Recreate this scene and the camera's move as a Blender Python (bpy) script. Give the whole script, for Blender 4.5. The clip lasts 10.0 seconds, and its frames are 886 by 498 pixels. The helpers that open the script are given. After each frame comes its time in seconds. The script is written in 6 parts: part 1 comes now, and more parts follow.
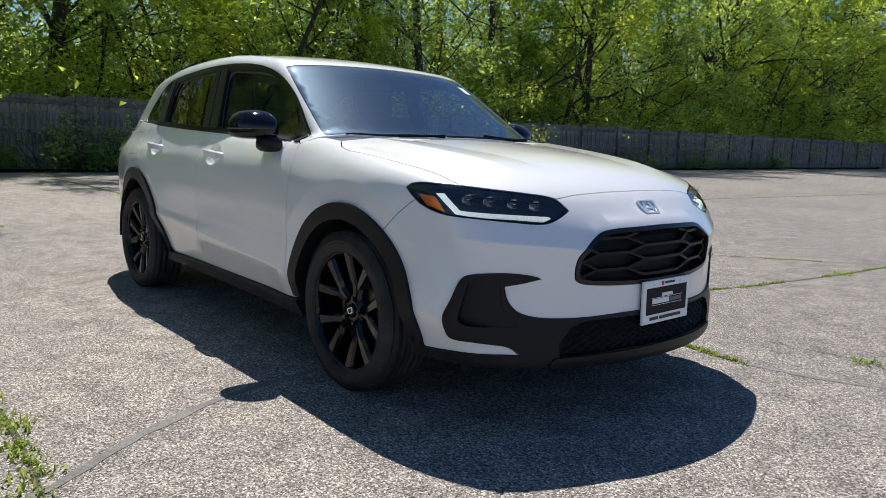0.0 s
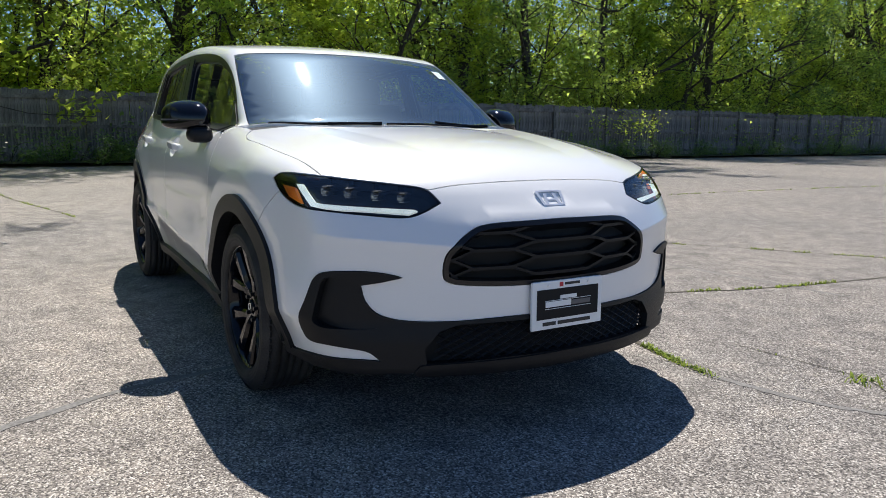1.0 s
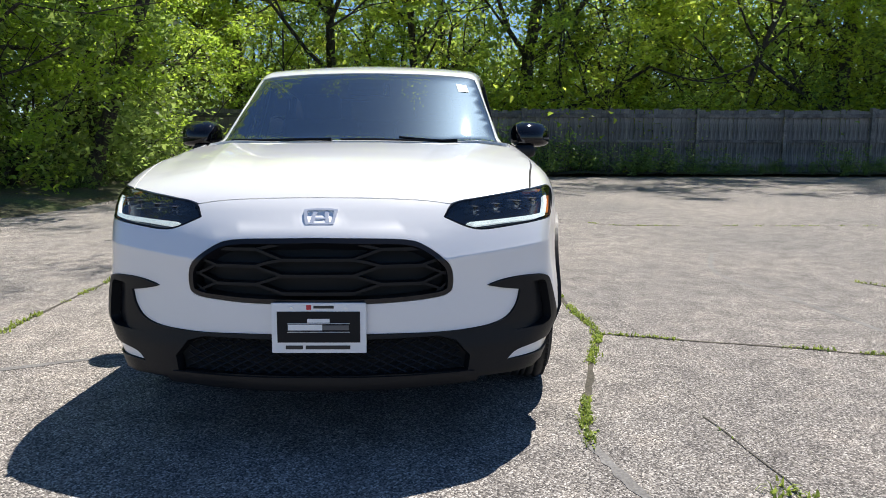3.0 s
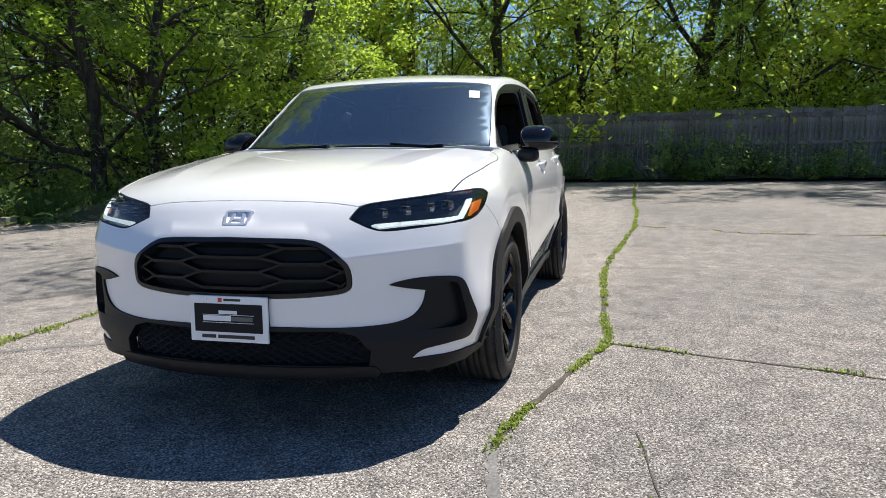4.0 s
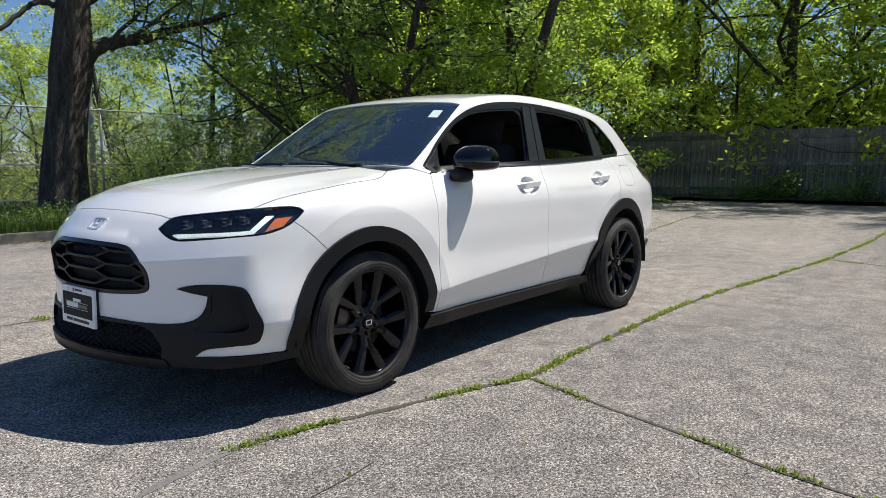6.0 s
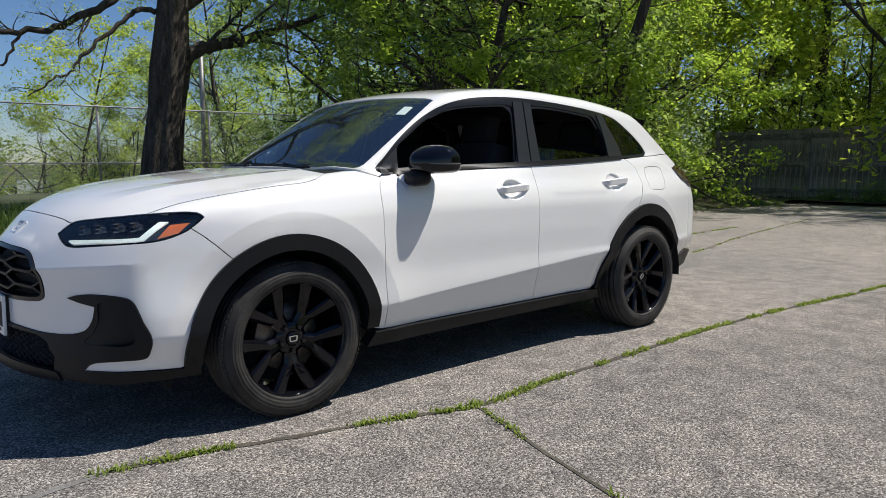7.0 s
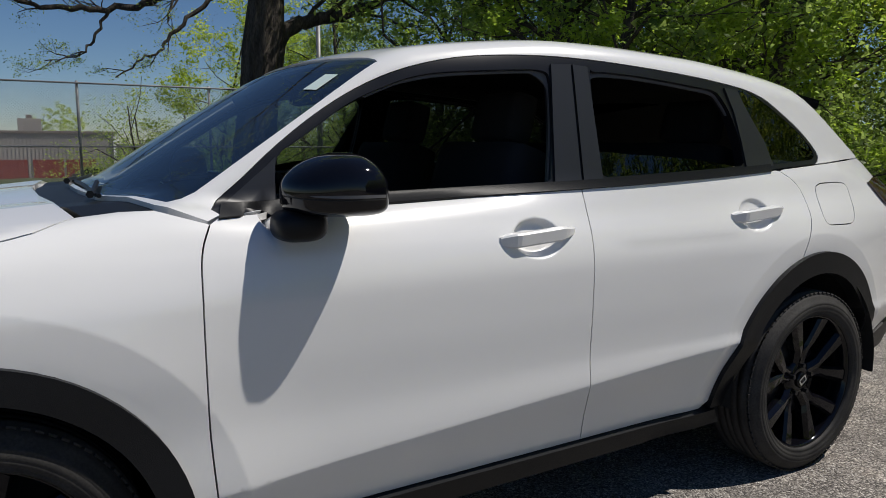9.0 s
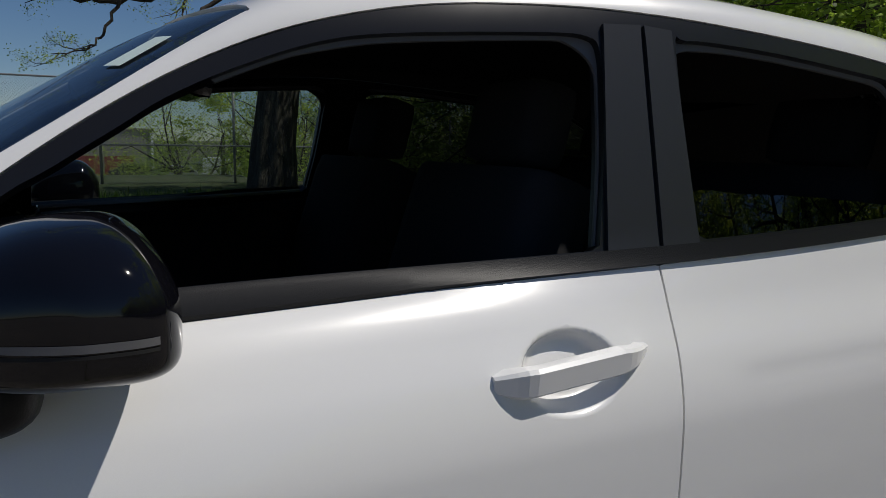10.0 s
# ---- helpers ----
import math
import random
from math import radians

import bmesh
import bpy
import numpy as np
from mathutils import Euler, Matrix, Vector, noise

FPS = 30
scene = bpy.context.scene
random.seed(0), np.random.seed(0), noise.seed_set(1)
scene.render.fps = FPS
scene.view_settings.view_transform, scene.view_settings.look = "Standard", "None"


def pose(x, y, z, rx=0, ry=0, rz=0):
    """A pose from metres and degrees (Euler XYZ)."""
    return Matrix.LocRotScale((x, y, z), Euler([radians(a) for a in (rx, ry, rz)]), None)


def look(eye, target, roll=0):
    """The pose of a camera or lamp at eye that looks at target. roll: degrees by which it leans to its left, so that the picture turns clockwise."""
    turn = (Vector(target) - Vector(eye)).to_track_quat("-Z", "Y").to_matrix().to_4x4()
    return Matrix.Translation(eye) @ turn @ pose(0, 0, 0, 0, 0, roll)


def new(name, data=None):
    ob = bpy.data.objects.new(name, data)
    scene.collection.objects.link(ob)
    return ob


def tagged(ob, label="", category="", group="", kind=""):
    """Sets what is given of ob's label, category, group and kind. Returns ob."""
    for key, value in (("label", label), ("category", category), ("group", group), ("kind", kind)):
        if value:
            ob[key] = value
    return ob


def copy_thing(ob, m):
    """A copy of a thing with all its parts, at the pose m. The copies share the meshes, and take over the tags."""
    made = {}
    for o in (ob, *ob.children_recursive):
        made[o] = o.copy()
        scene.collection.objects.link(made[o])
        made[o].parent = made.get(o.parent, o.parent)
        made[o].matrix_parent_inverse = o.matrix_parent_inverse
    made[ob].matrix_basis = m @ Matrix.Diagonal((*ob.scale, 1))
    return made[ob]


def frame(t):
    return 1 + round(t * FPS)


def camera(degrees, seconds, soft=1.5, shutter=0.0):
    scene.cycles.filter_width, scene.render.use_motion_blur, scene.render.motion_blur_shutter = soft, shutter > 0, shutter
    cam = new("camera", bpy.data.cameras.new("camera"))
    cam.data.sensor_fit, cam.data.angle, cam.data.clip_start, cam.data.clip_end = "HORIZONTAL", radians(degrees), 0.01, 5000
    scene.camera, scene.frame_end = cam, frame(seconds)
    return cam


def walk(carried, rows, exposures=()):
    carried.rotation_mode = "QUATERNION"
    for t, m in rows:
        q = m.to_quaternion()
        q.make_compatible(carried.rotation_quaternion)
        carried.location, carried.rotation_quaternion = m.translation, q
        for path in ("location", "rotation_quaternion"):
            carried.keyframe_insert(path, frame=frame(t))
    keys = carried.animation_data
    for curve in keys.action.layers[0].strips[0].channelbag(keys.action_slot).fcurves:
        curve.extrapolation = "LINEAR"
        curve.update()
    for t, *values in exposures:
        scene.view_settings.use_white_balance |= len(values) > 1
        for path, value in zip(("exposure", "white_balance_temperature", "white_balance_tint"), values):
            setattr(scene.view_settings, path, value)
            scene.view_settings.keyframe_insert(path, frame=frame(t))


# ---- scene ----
cam = camera(62.6, 10.0, soft=0.5)
PATH = [
    (0, (3.898, -2.545, 1.068), (2.395, -1.258, 0.778), 1.7),
    (0.5, (4.067, -2.162, 1.085), (2.482, -0.982, 0.778), 0.8),
    (1, (4.252, -1.67, 1.073), (2.555, -0.662, 0.749), 0.7),
    (1.5, (4.452, -1.163, 1.086), (2.64, -0.379, 0.767), 0.8),
    (2, (4.599, -0.648, 1.091), (2.699, -0.111, 0.77), 0.7),
    (2.5, (4.655, -0.134, 1.107), (2.699, 0.141, 0.797), 0.4),
    (2.7, (4.688, 0.086, 1.106), (2.719, 0.257, 0.8), 0.3),
    (3.8, (4.667, 1.224, 1.067), (2.727, 0.821, 0.791), -0.8),
    (4, (4.645, 1.438, 1.083), (2.729, 0.936, 0.807), -1.0),
    (4.5, (4.503, 1.961, 1.072), (2.662, 1.228, 0.798), -0.9),
    (5, (4.346, 2.502, 1.084), (2.6, 1.564, 0.813), -0.5),
    (5.5, (4.081, 2.95, 1.079), (2.443, 1.832, 0.824), -0.2),
    (5.7, (3.954, 3.106, 1.091), (2.357, 1.927, 0.846), -0.2),
    (7, (2.887, 3.655, 1.11), (1.584, 2.156, 0.874), -0.1),
    (7.5, (2.408, 3.576, 1.153), (1.207, 1.995, 0.909), 0.1),
    (8, (1.966, 3.288, 1.188), (0.85, 1.646, 0.947), 0.1),
    (8.5, (1.54, 2.929, 1.205), (0.51, 1.236, 0.936), -0.1),
    (9, (1.178, 2.474, 1.219), (0.188, 0.76, 0.933), 0.3),
    (9.5, (0.825, 2.034, 1.223), (-0.11, 0.29, 0.937), 0.8),
    (10, (0.544, 1.640, 1.267), (-0.361, -0.121, 0.979), 0.9),
]
EXPOSURES = [(0, 0.45), (1.5, 0.58), (2.5, 0.66), (4.0, 0.65), (5.5, 0.45), (7.0, 0.15), (7.5, 0.02), (8.0, -0.02), (8.5, -0.12), (9.0, -0.42), (9.5, -0.66), (10.0, -0.7)]
walk(cam, [(t, look(eye, target, roll)) for t, eye, target, roll in PATH], EXPOSURES)

# ---- light ----
SUN_WAY = Vector((-0.58, 0.31, 1.10)).normalized()
world = bpy.data.worlds.new("sky")
world.use_nodes = True
wn, wl = world.node_tree.nodes, world.node_tree.links
sky = wn.new("ShaderNodeTexSky")
sky.sky_type, sky.sun_disc = "NISHITA", False
sky.sun_elevation = math.asin(SUN_WAY.z)
sky.sun_rotation = math.atan2(SUN_WAY.x, SUN_WAY.y)
sky.air_density, sky.dust_density, sky.ozone_density = 0.9, 0.0, 4.5
tone = wn.new("ShaderNodeHueSaturation")
tone.inputs["Saturation"].default_value = 1.08
wl.new(sky.outputs[0], tone.inputs["Color"])
blue = wn.new("ShaderNodeMix")
blue.data_type, blue.blend_type = "RGBA", "MULTIPLY"
blue.inputs["Factor"].default_value = 1.0
blue.inputs["B"].default_value = (0.95, 1.0, 1.10, 1)
wl.new(tone.outputs[0], blue.inputs["A"])
wl.new(blue.outputs["Result"], wn["Background"].inputs[0])
wn["Background"].inputs[1].default_value = 0.074
scene.world = world
sun = new("sun", bpy.data.lights.new("sun", "SUN"))
sun.data.energy, sun.data.angle, sun.data.color = 5.0, radians(0.53), (1.0, 0.95, 0.88)
sun.matrix_world = look(SUN_WAY * 60, (0, 0, 0))


# ---- materials ----
def material(name, colour, rough=0.6, metal=0.0, second=None, scale=8.0, fine=0.0, fine_scale=90.0, bump=0.0, coat=0.0, trans=0.0,
             random_amount=0.0, island=False, emit=0.0, spec=0.5, noise_stretch=(1, 1, 1), contrast=(0.35, 0.65)):
    """Principled material: two colours mixed by a large noise, a fine grain, relief, and a change from piece to piece."""
    m = bpy.data.materials.new(name)
    m.use_nodes = True
    nt = m.node_tree
    n, l = nt.nodes, nt.links
    b = n["Principled BSDF"]
    b.inputs["Roughness"].default_value, b.inputs["Metallic"].default_value = rough, metal
    b.inputs["Specular IOR Level"].default_value = spec
    b.inputs["Coat Weight"].default_value = coat
    b.inputs["Coat Roughness"].default_value = 0.03
    b.inputs["Transmission Weight"].default_value = trans
    b.inputs["Base Color"].default_value = (*colour, 1)
    if emit:
        b.inputs["Emission Color"].default_value = (*colour, 1)
        b.inputs["Emission Strength"].default_value = emit
    if not (second or fine or bump or random_amount):
        return m
    co = n.new("ShaderNodeTexCoord")
    mp = n.new("ShaderNodeMapping")
    mp.inputs["Scale"].default_value = noise_stretch
    l.new(co.outputs["Object"], mp.inputs[0])
    out = None
    if second:
        t = n.new("ShaderNodeTexNoise")
        t.inputs["Scale"].default_value, t.inputs["Detail"].default_value = scale, 8
        l.new(mp.outputs[0], t.inputs["Vector"])
        r = n.new("ShaderNodeValToRGB")
        r.color_ramp.elements[0].position, r.color_ramp.elements[1].position = contrast
        r.color_ramp.elements[0].color, r.color_ramp.elements[1].color = (*colour, 1), (*second, 1)
        l.new(t.outputs["Fac"], r.inputs[0])
        out = r.outputs[0]
    g = n.new("ShaderNodeTexNoise")
    g.inputs["Scale"].default_value, g.inputs["Detail"].default_value = fine_scale, 4
    l.new(mp.outputs[0], g.inputs["Vector"])
    if fine or random_amount:
        h = n.new("ShaderNodeHueSaturation")
        h.inputs["Color"].default_value = (*colour, 1)
        if out:
            l.new(out, h.inputs["Color"])
        v = n.new("ShaderNodeMapRange")
        v.inputs["From Min"].default_value, v.inputs["From Max"].default_value = 0.3, 0.7
        v.inputs["To Min"].default_value, v.inputs["To Max"].default_value = 1 - fine, 1 + fine
        l.new(g.outputs["Fac"], v.inputs["Value"])
        value = v.outputs[0]
        if random_amount:
            w = n.new("ShaderNodeMapRange")
            w.inputs["To Min"].default_value, w.inputs["To Max"].default_value = 1 - random_amount, 1 + random_amount
            if island:
                src = n.new("ShaderNodeNewGeometry").outputs["Random Per Island"]
            else:
                src = n.new("ShaderNodeObjectInfo").outputs["Random"]
            l.new(src, w.inputs["Value"])
            k = n.new("ShaderNodeMath")
            k.operation = "MULTIPLY"
            l.new(value, k.inputs[0]), l.new(w.outputs[0], k.inputs[1])
            value = k.outputs[0]
        l.new(value, h.inputs["Value"])
        out = h.outputs[0]
    if out:
        l.new(out, b.inputs["Base Color"])
    if bump:
        u = n.new("ShaderNodeBump")
        u.inputs["Strength"].default_value, u.inputs["Distance"].default_value = 1.0, bump
        l.new(g.outputs["Fac"], u.inputs["Height"])
        l.new(u.outputs[0], b.inputs["Normal"])
    return m


def leaf_material(name, dark, light, through_light):
    """Thin leaves: diffuse and translucent, each leaf a tone of its own."""
    m = bpy.data.materials.new(name)
    m.use_nodes = True
    n, l = m.node_tree.nodes, m.node_tree.links
    n.remove(n["Principled BSDF"])
    geo = n.new("ShaderNodeNewGeometry")
    r = n.new("ShaderNodeValToRGB")
    r.color_ramp.elements[0].color, r.color_ramp.elements[1].color = (*dark, 1), (*light, 1)
    oi = n.new("ShaderNodeObjectInfo")
    mx = n.new("ShaderNodeMath")
    mx.operation = "MULTIPLY_ADD"
    mx.inputs[1].default_value, mx.inputs[2].default_value = 0.35, 0.0
    l.new(oi.outputs["Random"], mx.inputs[0])
    ad = n.new("ShaderNodeMath")
    ad.operation = "MULTIPLY_ADD"
    ad.inputs[1].default_value = 0.65
    l.new(geo.outputs["Random Per Island"], ad.inputs[0])
    l.new(mx.outputs[0], ad.inputs[2])
    l.new(ad.outputs[0], r.inputs[0])
    d = n.new("ShaderNodeBsdfPrincipled")
    d.inputs["Roughness"].default_value = 0.45
    d.inputs["Specular IOR Level"].default_value = 0.35
    t = n.new("ShaderNodeBsdfTranslucent")
    h = n.new("ShaderNodeHueSaturation")
    h.inputs["Value"].default_value = 2.0
    h.inputs["Hue"].default_value = 0.495
    l.new(r.outputs[0], h.inputs["Color"])
    l.new(r.outputs[0], d.inputs["Base Color"])
    l.new(h.outputs[0], t.inputs["Color"])
    s = n.new("ShaderNodeMixShader")
    s.inputs[0].default_value = through_light
    l.new(d.outputs[0], s.inputs[1]), l.new(t.outputs[0], s.inputs[2])
    l.new(s.outputs[0], n["Material Output"].inputs[0])
    return m


def glass_material(name, tint, rough=0.0, clear=0.9, dust_veil=0.0, ior=1.9, haze=0.0):
    """Thin window glass: clear straight-through light, a Fresnel gloss and a dust film coloured as sky sheen and sun
    haze.
    """
    m = bpy.data.materials.new(name)
    m.use_nodes = True
    n, l = m.node_tree.nodes, m.node_tree.links
    n.remove(n["Principled BSDF"])
    t = n.new("ShaderNodeBsdfTransparent")
    t.inputs[0].default_value = (*[c * clear for c in tint], 1)
    g = n.new("ShaderNodeBsdfGlossy")
    g.inputs["Roughness"].default_value = rough
    f = n.new("ShaderNodeFresnel")
    f.inputs["IOR"].default_value = ior
    s = n.new("ShaderNodeMixShader")
    base = t.outputs[0]
    if dust_veil:
        # blue of the film paints in reflected sky; the rough gloss adds sun veil
        d = n.new("ShaderNodeBsdfDiffuse")
        d.inputs[0].default_value = (0.38, 0.62, 1.0, 1)
        k = n.new("ShaderNodeMixShader")
        k.inputs[0].default_value = dust_veil
        l.new(base, k.inputs[1]), l.new(d.outputs[0], k.inputs[2])
        base = k.outputs[0]
        hz = n.new("ShaderNodeBsdfGlossy")
        hz.inputs["Roughness"].default_value, hz.inputs["Color"].default_value = 0.40, (0.58, 0.79, 1.0, 1)
        k2 = n.new("ShaderNodeMixShader")
        k2.inputs[0].default_value = haze
        l.new(base, k2.inputs[1]), l.new(hz.outputs[0], k2.inputs[2])
        base = k2.outputs[0]
    l.new(f.outputs[0], s.inputs[0]), l.new(base, s.inputs[1]), l.new(g.outputs[0], s.inputs[2])
    l.new(s.outputs[0], n["Material Output"].inputs[0])
    return m


def asphalt_material():
    """Worn asphalt: pale and brown stone chips in a grey binder, with large stains and patches."""
    m = bpy.data.materials.new("bleached_asphalt")
    m.use_nodes = True
    n, l = m.node_tree.nodes, m.node_tree.links
    b = n["Principled BSDF"]
    b.inputs["Roughness"].default_value, b.inputs["Specular IOR Level"].default_value = 0.88, 0.3
    co = n.new("ShaderNodeTexCoord")

    def tex(kind, scale, detail=6.0):
        t = n.new(kind)
        t.inputs["Scale"].default_value = scale
        if kind == "ShaderNodeTexNoise":
            t.inputs["Detail"].default_value = detail
        l.new(co.outputs["Object"], t.inputs["Vector"])
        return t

    def ramp(src, stops):
        r = n.new("ShaderNodeValToRGB")
        e = r.color_ramp.elements
        while len(e) < len(stops):
            e.new(0.5)
        for k, (p, c) in enumerate(stops):
            e[k].position, e[k].color = p, (*c, 1)
        l.new(src, r.inputs[0])
        return r.outputs[0]

    def blend(kind, fac, a, c):
        x = n.new("ShaderNodeMix")
        x.data_type, x.blend_type = "RGBA", kind
        if isinstance(fac, float):
            x.inputs["Factor"].default_value = fac
        else:
            l.new(fac, x.inputs["Factor"])
        l.new(a, x.inputs["A"]), l.new(c, x.inputs["B"])
        return x.outputs["Result"]

    chips = tex("ShaderNodeTexVoronoi", 175.0)
    sep = n.new("ShaderNodeSeparateColor")
    l.new(chips.outputs["Color"], sep.inputs[0])
    stone = ramp(sep.outputs[0], [(0.0, (0.06, 0.057, 0.055)), (0.3, (0.165, 0.15, 0.14)), (0.6, (0.28, 0.257, 0.237)), (0.85, (0.43, 0.40, 0.37)), (1.0, (0.68, 0.65, 0.61))])
    big = ramp(tex("ShaderNodeTexNoise", 0.35).outputs["Fac"], [(0.3, (0.78, 0.79, 0.80)), (0.7, (1.12, 1.09, 1.05))])
    mid = ramp(tex("ShaderNodeTexNoise", 5.5, 5.0).outputs["Fac"], [(0.32, (0.72, 0.72, 0.73)), (0.55, (1.0, 1.0, 1.0)), (0.75, (1.16, 1.13, 1.10))])
    grit = ramp(tex("ShaderNodeTexNoise", 70.0, 6.0).outputs["Fac"], [(0.35, (0.70, 0.70, 0.70)), (0.65, (1.22, 1.21, 1.19))])
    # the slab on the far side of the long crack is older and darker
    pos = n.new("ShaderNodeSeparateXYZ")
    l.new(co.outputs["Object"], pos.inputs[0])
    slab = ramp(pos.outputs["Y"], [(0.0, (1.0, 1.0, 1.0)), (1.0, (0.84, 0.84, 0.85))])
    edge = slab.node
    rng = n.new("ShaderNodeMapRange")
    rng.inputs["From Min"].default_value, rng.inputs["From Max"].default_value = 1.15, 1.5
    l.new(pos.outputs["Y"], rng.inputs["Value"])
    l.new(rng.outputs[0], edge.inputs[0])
    c = blend("MULTIPLY", 1.0, stone, big)
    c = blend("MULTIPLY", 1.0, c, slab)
    c = blend("MULTIPLY", 1.0, c, mid)
    c = blend("MULTIPLY", 0.8, c, grit)
    l.new(c, b.inputs["Base Color"])
    u = n.new("ShaderNodeBump")
    u.inputs["Strength"].default_value, u.inputs["Distance"].default_value = 0.8, 0.004
    add = n.new("ShaderNodeMath")
    add.operation = "SUBTRACT"
    l.new(tex("ShaderNodeTexNoise", 60.0, 4.0).outputs["Fac"], add.inputs[0])
    l.new(chips.outputs["Distance"], add.inputs[1])
    l.new(add.outputs[0], u.inputs["Height"])
    l.new(u.outputs[0], b.inputs["Normal"])
    return m


M = {}
M["paint"] = material("white_paint", (0.83, 0.825, 0.815), rough=0.30, coat=1.0, fine=0.015, fine_scale=900)
M["gloss_black"] = material("gloss_black_paint", (0.004, 0.004, 0.006), rough=0.05, spec=0.45)
M["plastic"] = material("black_plastic", (0.010, 0.0105, 0.012), rough=0.42, fine=0.15, fine_scale=500, bump=0.0004, spec=0.22)
M["trim"] = material("satin_black_trim", (0.011, 0.011, 0.013), rough=0.28, spec=0.38)
M["pillar"] = material("satin_pillar_film", (0.022, 0.023, 0.027), rough=0.33, spec=0.5, fine=0.06, fine_scale=700)
M["seal"] = material("grey_window_lip", (0.12, 0.12, 0.125), rough=0.4)
M["rubber"] = material("tyre_rubber", (0.022, 0.021, 0.021), rough=0.66, fine=0.25, fine_scale=160, bump=0.0005, spec=0.25, second=(0.050, 0.047, 0.044), scale=9)
M["rim"] = material("black_alloy", (0.004, 0.004, 0.006), rough=0.07, spec=0.36)
M["chrome"] = material("chrome", (0.85, 0.86, 0.88), rough=0.28, metal=1.0)
M["badge"] = material("silver_badge", (0.72, 0.74, 0.78), rough=0.3, metal=0.45)
M["steel"] = material("brake_steel", (0.16, 0.15, 0.14), rough=0.45, metal=0.8, second=(0.09, 0.075, 0.065), scale=20, fine=0.2)
M["dark"] = material("dark_liner", (0.012, 0.012, 0.012), rough=0.9)
M["seat"] = material("black_cloth", (0.02, 0.02, 0.022), rough=0.95, fine=0.2, fine_scale=300)
M["cabin"] = material("cabin_plastic", (0.03, 0.03, 0.032), rough=0.7, fine=0.1, fine_scale=400)
M["headliner"] = material("grey_headliner", (0.045, 0.045, 0.046), rough=0.95, fine=0.1, fine_scale=300)
M["screen"] = glass_material("windscreen_glass", (0.72, 0.82, 0.78), rough=0.02, clear=0.8, dust_veil=0.017, ior=2.7, haze=0.028)
M["glass"] = glass_material("window_glass", (0.72, 0.82, 0.78), clear=0.85, dust_veil=0.01)
M["tint"] = glass_material("privacy_glass", (0.14, 0.15, 0.16), clear=0.8, ior=1.6)
M["lens"] = glass_material("lamp_lens", (0.9, 0.92, 0.95), clear=0.95)
M["lamp_white"] = material("lit_light_bar", (0.80, 0.90, 0.88), rough=0.3, emit=0.4)
M["amber"] = material("amber_reflector", (0.98, 0.26, 0.03), rough=0.3, coat=1.0)
M["red_lens"] = material("smoked_red_lens", (0.035, 0.006, 0.007), rough=0.1, coat=1.0)
M["lamp_inside"] = material("lamp_reflector", (0.25, 0.26, 0.28), rough=0.25, metal=0.9)
M["white_plate"] = material("plate_frame_white", (0.86, 0.86, 0.85), rough=0.4)
M["plate_black"] = material("plate_black", (0.012, 0.012, 0.013), rough=0.6, spec=0.2)
M["red"] = material("red_print", (0.55, 0.03, 0.04), rough=0.4)
M["sticker"] = material("pale_green_sticker", (0.62, 0.74, 0.70), rough=0.5)
M["lamp_bowl"] = material("lamp_bowl", (0.02, 0.021, 0.025), rough=0.25)
M["lamp_module"] = material("led_module", (0.20, 0.215, 0.235), rough=0.18, metal=0.7, second=(0.08, 0.085, 0.095), scale=60, contrast=(0.42, 0.58))
M["mirror_glass"] = material("mirror_glass", (0.85, 0.86, 0.88), rough=0.02, metal=1.0)
M["ink"] = material("black_ink", (0.02, 0.02, 0.02), rough=0.5)
M["asphalt"] = asphalt_material()
M["soil"] = material("leaf_litter_soil", (0.07, 0.055, 0.035), rough=1.0, second=(0.06, 0.085, 0.025), scale=0.8, fine=0.5, fine_scale=25, bump=0.02)
M["crack"] = material("crack_dirt", (0.05, 0.045, 0.035), rough=1.0, second=(0.09, 0.08, 0.06), scale=9, fine=0.4, fine_scale=80, bump=0.004)
M["litter"] = material("dry_litter", (0.10, 0.07, 0.04), rough=1.0, second=(0.19, 0.15, 0.09), scale=6, fine=0.3, fine_scale=60, random_amount=0.4, island=True)
M["tar"] = material("tar_seam", (0.14, 0.133, 0.126), rough=0.9, second=(0.19, 0.183, 0.175), scale=5, fine=0.3, fine_scale=80, bump=0.003)
M["concrete"] = material("kerb_concrete", (0.21, 0.195, 0.165), rough=0.9, second=(0.09, 0.085, 0.065), scale=3, fine=0.25, fine_scale=60, bump=0.004)
M["board"] = material("weathered_board", (0.10, 0.093, 0.082), rough=0.9, second=(0.30, 0.278, 0.245), scale=3.0, fine=0.3, fine_scale=18, bump=0.004,
                      random_amount=0.17, noise_stretch=(6, 6, 0.7))
# weathered wood like the boards, darkened to put the rails' shade into the colour
M["rail"] = material("shade_toned_weathered_rail", (0.10, 0.093, 0.082), rough=0.9, second=(0.24, 0.22, 0.195), scale=3.0, fine=0.3, fine_scale=18, bump=0.004, random_amount=0.2)
M["board_far"] = material("weathered_board_far", (0.13, 0.12, 0.105), rough=0.9, second=(0.31, 0.285, 0.25), scale=3.0, fine=0.3, fine_scale=18,
                          random_amount=0.17, island=True, noise_stretch=(6, 6, 0.7))
M["bark"] = material("bark", (0.035, 0.028, 0.022), rough=0.95, second=(0.09, 0.075, 0.06), scale=4, fine=0.5, fine_scale=22, bump=0.03, noise_stretch=(3, 3, 0.6))
M["leaf_a"] = leaf_material("fresh_leaves", (0.065, 0.125, 0.024), (0.38, 0.47, 0.09), 0.66)
